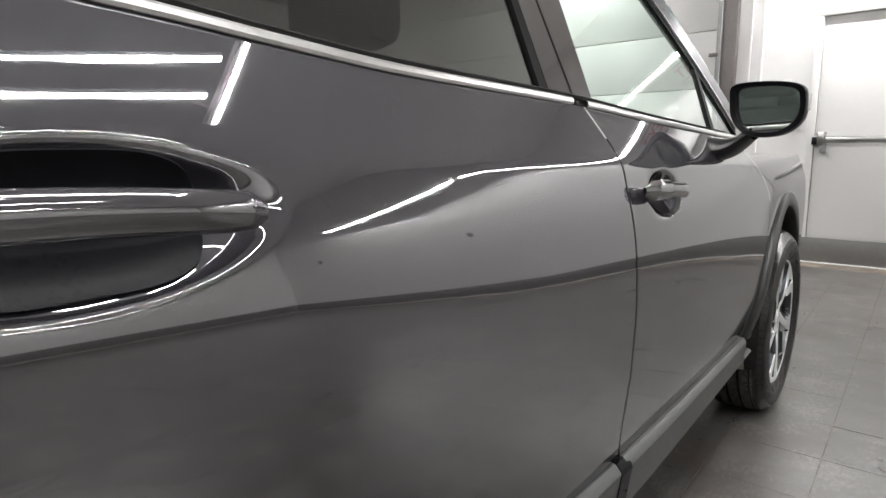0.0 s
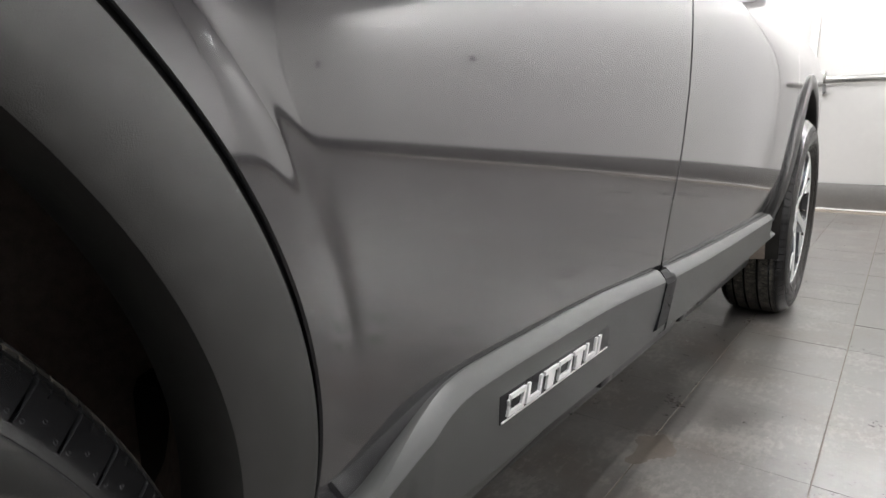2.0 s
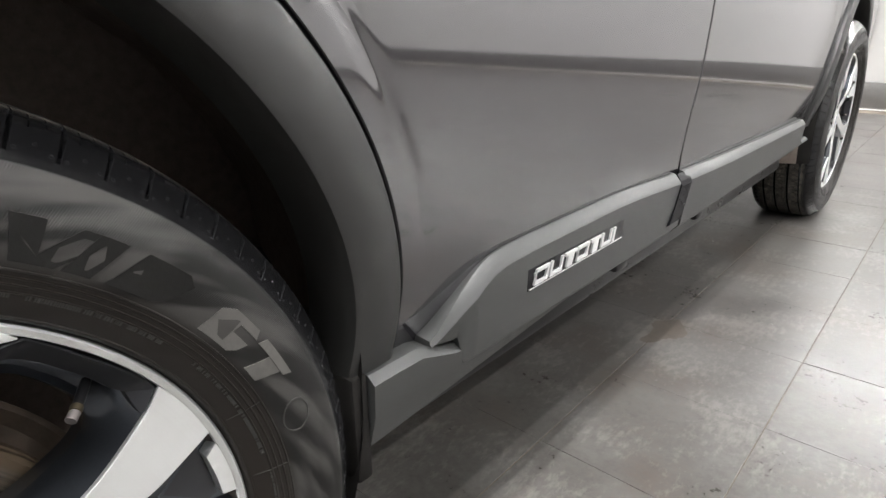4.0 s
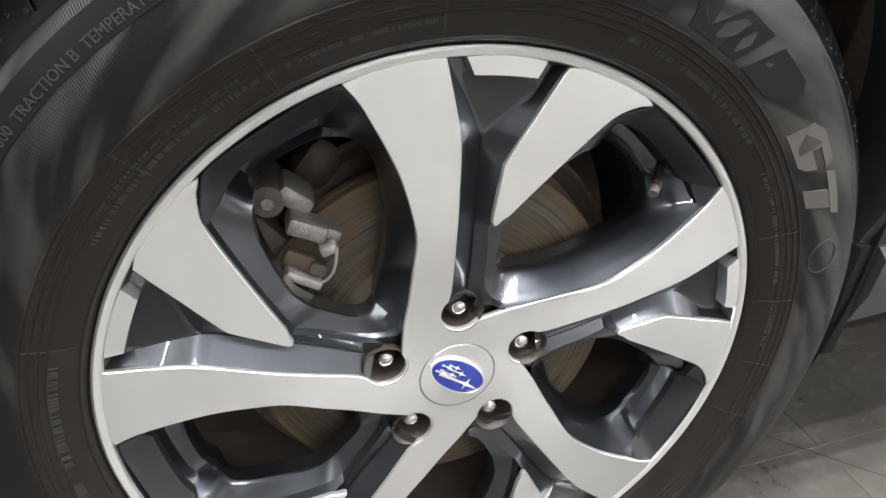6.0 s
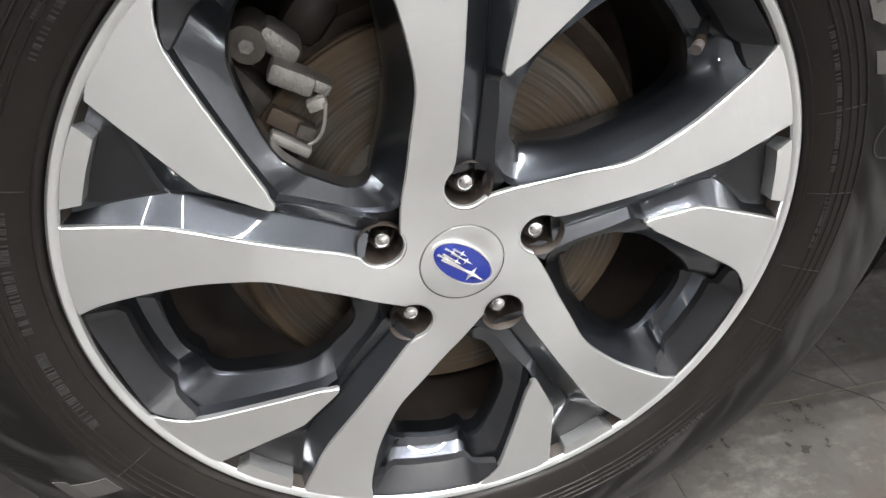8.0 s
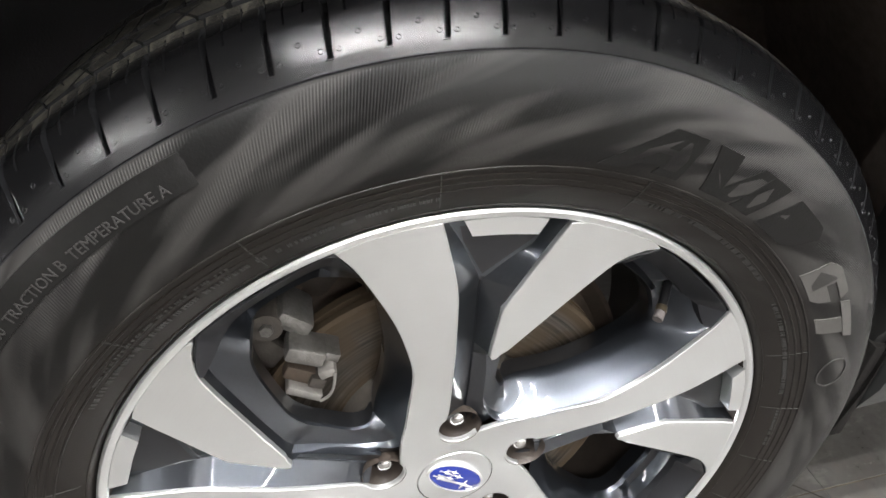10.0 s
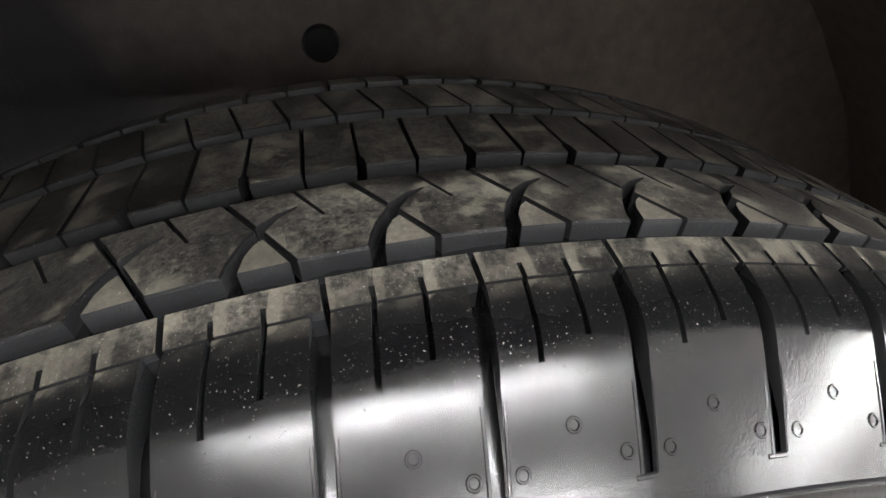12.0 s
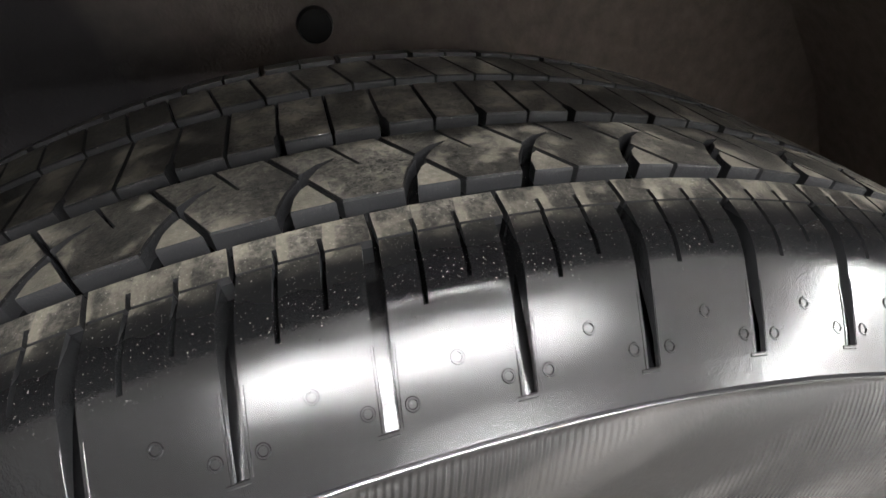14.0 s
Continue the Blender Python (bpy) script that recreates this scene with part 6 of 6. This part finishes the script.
    for k in (0, 1):
        t0, w = k * P / 2, P / 2
        keep("tread_block", block_bm([(a, t0 + 0.4), (a, t0 + w - 0.4), (b, t0 + w - 5.4), (b, t0 - 4.6)], 0.0066))
    # far shoulder
    a, b = run_of(-0.1505), run_of(-0.192)
    ts = lambda s: [1.2, P * 0.5 - 0.5, P * 0.5 + 0.5, P - 1.2]
    keep("shoulder_block", comb_bm([b + (a - b) * u for u in (0, 0.25, 0.5, 0.75, 1.0)], ts, lambda i, j: not (j == 1 and i > 1), 0.0066))
    return made


def carcass_bm():
    s_end = RUN[-1]
    prof = []
    for s in steps(0.0, s_end - 0.021, 34):
        p = tread_at(s, 0.0, 0.0066)
        prof.append((p[0], p[1]))
    for s, d in ((s_end - 0.012, 0.0040), (s_end - 0.006, 0.0022), (s_end - 0.0022, 0.0012), (s_end - 0.0012, -0.0001), (s_end - 0.0004, -0.0004), (s_end, 0.0)):
        p = tread_at(s, 0.0, d)
        prof.append((p[0], p[1]))
    wall = [(0.0120, 0.3322), (0.0128, 0.3312), (0.0150, 0.3265), (0.0172, 0.3200), (0.0188, 0.312), (0.0196, 0.304), (0.0197, 0.296), (0.0190, 0.288), (0.0176, 0.2815),
            (0.0170, 0.2796), (0.0176, 0.2792), (0.0175, 0.2784), (0.0164, 0.2780), (0.0156, 0.2754), (0.0162, 0.2750), (0.0160, 0.2742), (0.0150, 0.2738),
            (0.0142, 0.2712), (0.0147, 0.2708), (0.0145, 0.2700), (0.0136, 0.2696), (0.0126, 0.2668), (0.0131, 0.2664), (0.0128, 0.2656), (0.0118, 0.2652),
            (0.0096, 0.260), (0.0066, 0.2545), (0.0046, 0.2515), (0.0050, 0.2508), (0.0046, 0.2500), (0.0026, 0.2488), (-0.0008, 0.2472), (-0.006, 0.2460)]
    return revolve_bm(prof + wall, 300)


def on_wall(r):
    """How far the sidewall stands out at a radius."""
    table = [(0.2472, -0.0008), (0.2545, 0.0066), (0.260, 0.0096), (0.2652, 0.0120), (0.2740, 0.0155), (0.2815, 0.0176), (0.288, 0.0190), (0.296, 0.0197), (0.304, 0.0196), (0.312, 0.0188), (0.320, 0.0172), (0.3265, 0.0150), (0.3312, 0.0128)]
    return curve_at(table, r)


def wall_plate(bm, quads, lift):
    """Raised plates on the sidewall; each a closed outline of (radius, degrees)."""
    for poly in quads:
        fine = []
        for k, (r, a) in enumerate(poly):
            r2, a2 = poly[(k + 1) % len(poly)]
            n = max(1, int(max(abs(a2 - a) / 0.8, abs(r2 - r) / 0.004)))
            fine += [(r + (r2 - r) * j / n, a + (a2 - a) * j / n) for j in range(n)]
        pt = lambda r, a, h: (on_wall(r) + h, r * math.cos(radians(a)), r * math.sin(radians(a)))
        vs = loop_wall(bm, [[pt(r, a, lift) for r, a in fine], [pt(r, a, -0.0004) for r, a in fine]])
        bm.faces.new(vs[0])
    return bm


def curved_words(words, r0, start, size, lift, turn=1):
    """Lettering laid round the sidewall, from the angle start onwards."""
    cu = bpy.data.curves.new("words", "FONT")
    cu.body, cu.size, cu.extrude = words, size, 0.0003
    cu.resolution_u = 2
    ob = new("words", cu)
    bpy.context.view_layer.update()
    me = bpy.data.meshes.new_from_object(ob)
    bpy.data.objects.remove(ob)
    bpy.data.curves.remove(cu)
    for v in me.vertices:
        a = radians(start - turn * math.degrees(v.co.x / r0))
        r = r0 + turn * v.co.y
        h = on_wall(r) + lift + v.co.z
        v.co = (h, r * math.cos(a), r * math.sin(a))
    return me


def build_tyre(place, shift, near):
    tyre = part("tyre", carcass_bm(), None, car, "black all-season tyre with dusty tread and dressed sidewall", shift=shift)
    tyre.matrix_basis = place
    me = tyre.data
    me.materials.append(SIDEWALL)
    me.materials.append(TREAD_FLOOR)
    for p in me.polygons:
        c = p.center
        p.material_index = 1 if math.hypot(c.y, c.z) > 0.3335 or c.x < -0.03 else 0
    me.shade_smooth()
    me.set_sharp_from_angle(angle=radians(40))
    # tread, pitch by pitch; the front-facing top is built of single blocks
    rest = bmesh.new()
    for k in range(PITCHES):
        a = FIRST_PITCH + k * PITCH
        m = Matrix.Rotation(radians(a), 4, "X")
        if near and 22 < a % 360 < 162:
            for name, bme in TREAD_PARTS:
                ob = new(name, bme)
                ob.parent = tyre
                ob.matrix_basis = m
        else:
            for name, bme in TREAD_PARTS:
                n0 = len(rest.verts)
                rest.from_mesh(bme)
                rest.verts.ensure_lookup_table()
                bmesh.ops.transform(rest, matrix=m, verts=rest.verts[n0:])
    rest_me = bpy.data.meshes.new("tread_rest")
    rest.to_mesh(rest_me)
    rest.free()
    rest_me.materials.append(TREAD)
    rest_me.shade_smooth()
    rest_me.set_sharp_from_angle(angle=radians(30))
    ob = new("tread_rest", rest_me)
    ob.parent = tyre
    tagged(ob, kind="stuff")
    # large raised marks, as plain slanted shapes
    slant = lambda a0, a1, r0=0.2835, r1=0.3095, k=2.2: [(r0, a0 + k), (r0, a1 + k), (r1, a1 - k), (r1, a0 - k)]
    marks = [[(0.2835, 75.5), (0.2835, 72.3), (0.2880, 71.2), (0.2880, 68.4), (0.2835, 68.9), (0.2835, 65.4), (0.3095, 64.6), (0.3095, 68.6)],
             [(0.2835, 61.8), (0.3095, 63.0), (0.3095, 59.6), (0.2900, 59.4), (0.3095, 56.0), (0.3095, 52.4), (0.2835, 57.4)],
             slant(55.4, 52.2, k=1.2), [(0.2835, 51.6), (0.2835, 45.6), (0.2890, 43.6), (0.3040, 41.6), (0.3095, 42.8), (0.3095, 48.6)],
             [(0.2835, 37.6), (0.2835, 31.6), (0.2880, 30.4), (0.2960, 29.6), (0.2960, 33.0), (0.3030, 32.6), (0.3030, 29.0), (0.3095, 29.6), (0.3095, 34.6), (0.3040, 36.6)],
             slant(28.0, 20.8, 0.3025, 0.3095, k=0.4), slant(26.2, 23.0, 0.2835, 0.3020, k=0.9)]
    marks += [[(r, a + 180) for r, a in q] for q in marks]
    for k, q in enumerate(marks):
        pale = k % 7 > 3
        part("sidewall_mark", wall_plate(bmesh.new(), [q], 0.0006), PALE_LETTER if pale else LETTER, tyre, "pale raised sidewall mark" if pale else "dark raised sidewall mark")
    # a long plain band under the grading words
    rows = []
    for a in steps(151.3, 111.8, 60):
        t = radians(a)
        sunk = 0.0 if 111.9 < a < 151.2 else 0.0009
        rows.append([(on_wall(r) + h - sunk, r * math.cos(t), r * math.sin(t)) for r, h in ((0.3126, -0.0004), (0.3128, 0.0005), (0.3180, 0.0005), (0.3232, 0.0005), (0.3280, 0.0005), (0.3282, -0.0004))])
    part("sidewall_band", grid_bm(rows), LETTER, tyre, "dark raised sidewall band")
    link("grade_mark", curved_words("TREADWEAR 600  TRACTION B  TEMPERATURE A", 0.3150, 144.2, 0.0074, 0.0005), SMALL_PRINT, tyre, "raised grading words", smooth=False)
    # unreadable lines of small print
    random.seed(4)
    bm = bmesh.new()
    for r, a0, a1, h in ((0.2600, 142, 92, 0.0028), (0.2652, 138, 116, 0.0026), (0.2625, 68, 40, 0.0030), (0.2625, 34, 10, 0.0026), (0.2640, 6, -4, 0.0030), (0.2610, 178, 160, 0.0050), (0.2610, 196, 181, 0.0050), (0.2760, -40, -58, 0.004)):
        a = a0
        while a > a1:
            w = random.uniform(0.14, 0.34)
            if random.random() < 0.84:
                wall_plate(bm, [[(r, a), (r, a - w), (r + h, a - w), (r + h, a)]], 0.0005)
            a -= w + random.choice((0.11, 0.11, 0.13, 0.4))
    tagged(part("small_print", bm, SMALL_PRINT, tyre, "rows of small raised print"), kind="stuff")
    bm = bmesh.new()
    for a in (20, 68, 113, 158, 205, 250, 295, 340, 6, 92, -8, 131):
        wall_plate(bm, [[(0.2500, a), (0.2500, a - 0.12), (0.2795, a - 0.12), (0.2795, a)]], 0.0004)
    tagged(part("mould_line", bm, SMALL_PRINT, tyre), kind="stuff")
    # a moulded roundel
    bm = bmesh.new()
    c = Vector((0, 0.2975 * math.cos(radians(13.5)), 0.2975 * math.sin(radians(13.5))))
    rows = []
    for rr, h in ((0.0150, -0.0003), (0.0150, 0.0006), (0.0138, 0.0006), (0.0138, -0.0003)):
        row = []
        for k in range(36):
            t = 2 * math.pi * k / 36
            p = c + Vector((0, rr * math.cos(t) * 0.8, rr * math.sin(t)))
            r = math.hypot(p.y, p.z)
            row.append((on_wall(r) + h, p.y, p.z))
        rows.append(row)
    grid_bm(rows, bm, True)
    part("roundel", bm, SMALL_PRINT, tyre)
    return tyre


FIRST_PITCH = 90.0 + 2.05
WHEEL_PARTS = wheel_meshes()
TREAD_PARTS = tread_meshes()
build_wheel(WHEEL_AT, CAR_SHIFT)
build_brake(WHEEL_AT, CAR_SHIFT)
build_tyre(WHEEL_AT, CAR_SHIFT, True)
build_wheel(FRONT_AT, CAR_SHIFT)
build_tyre(FRONT_AT, CAR_SHIFT, False)
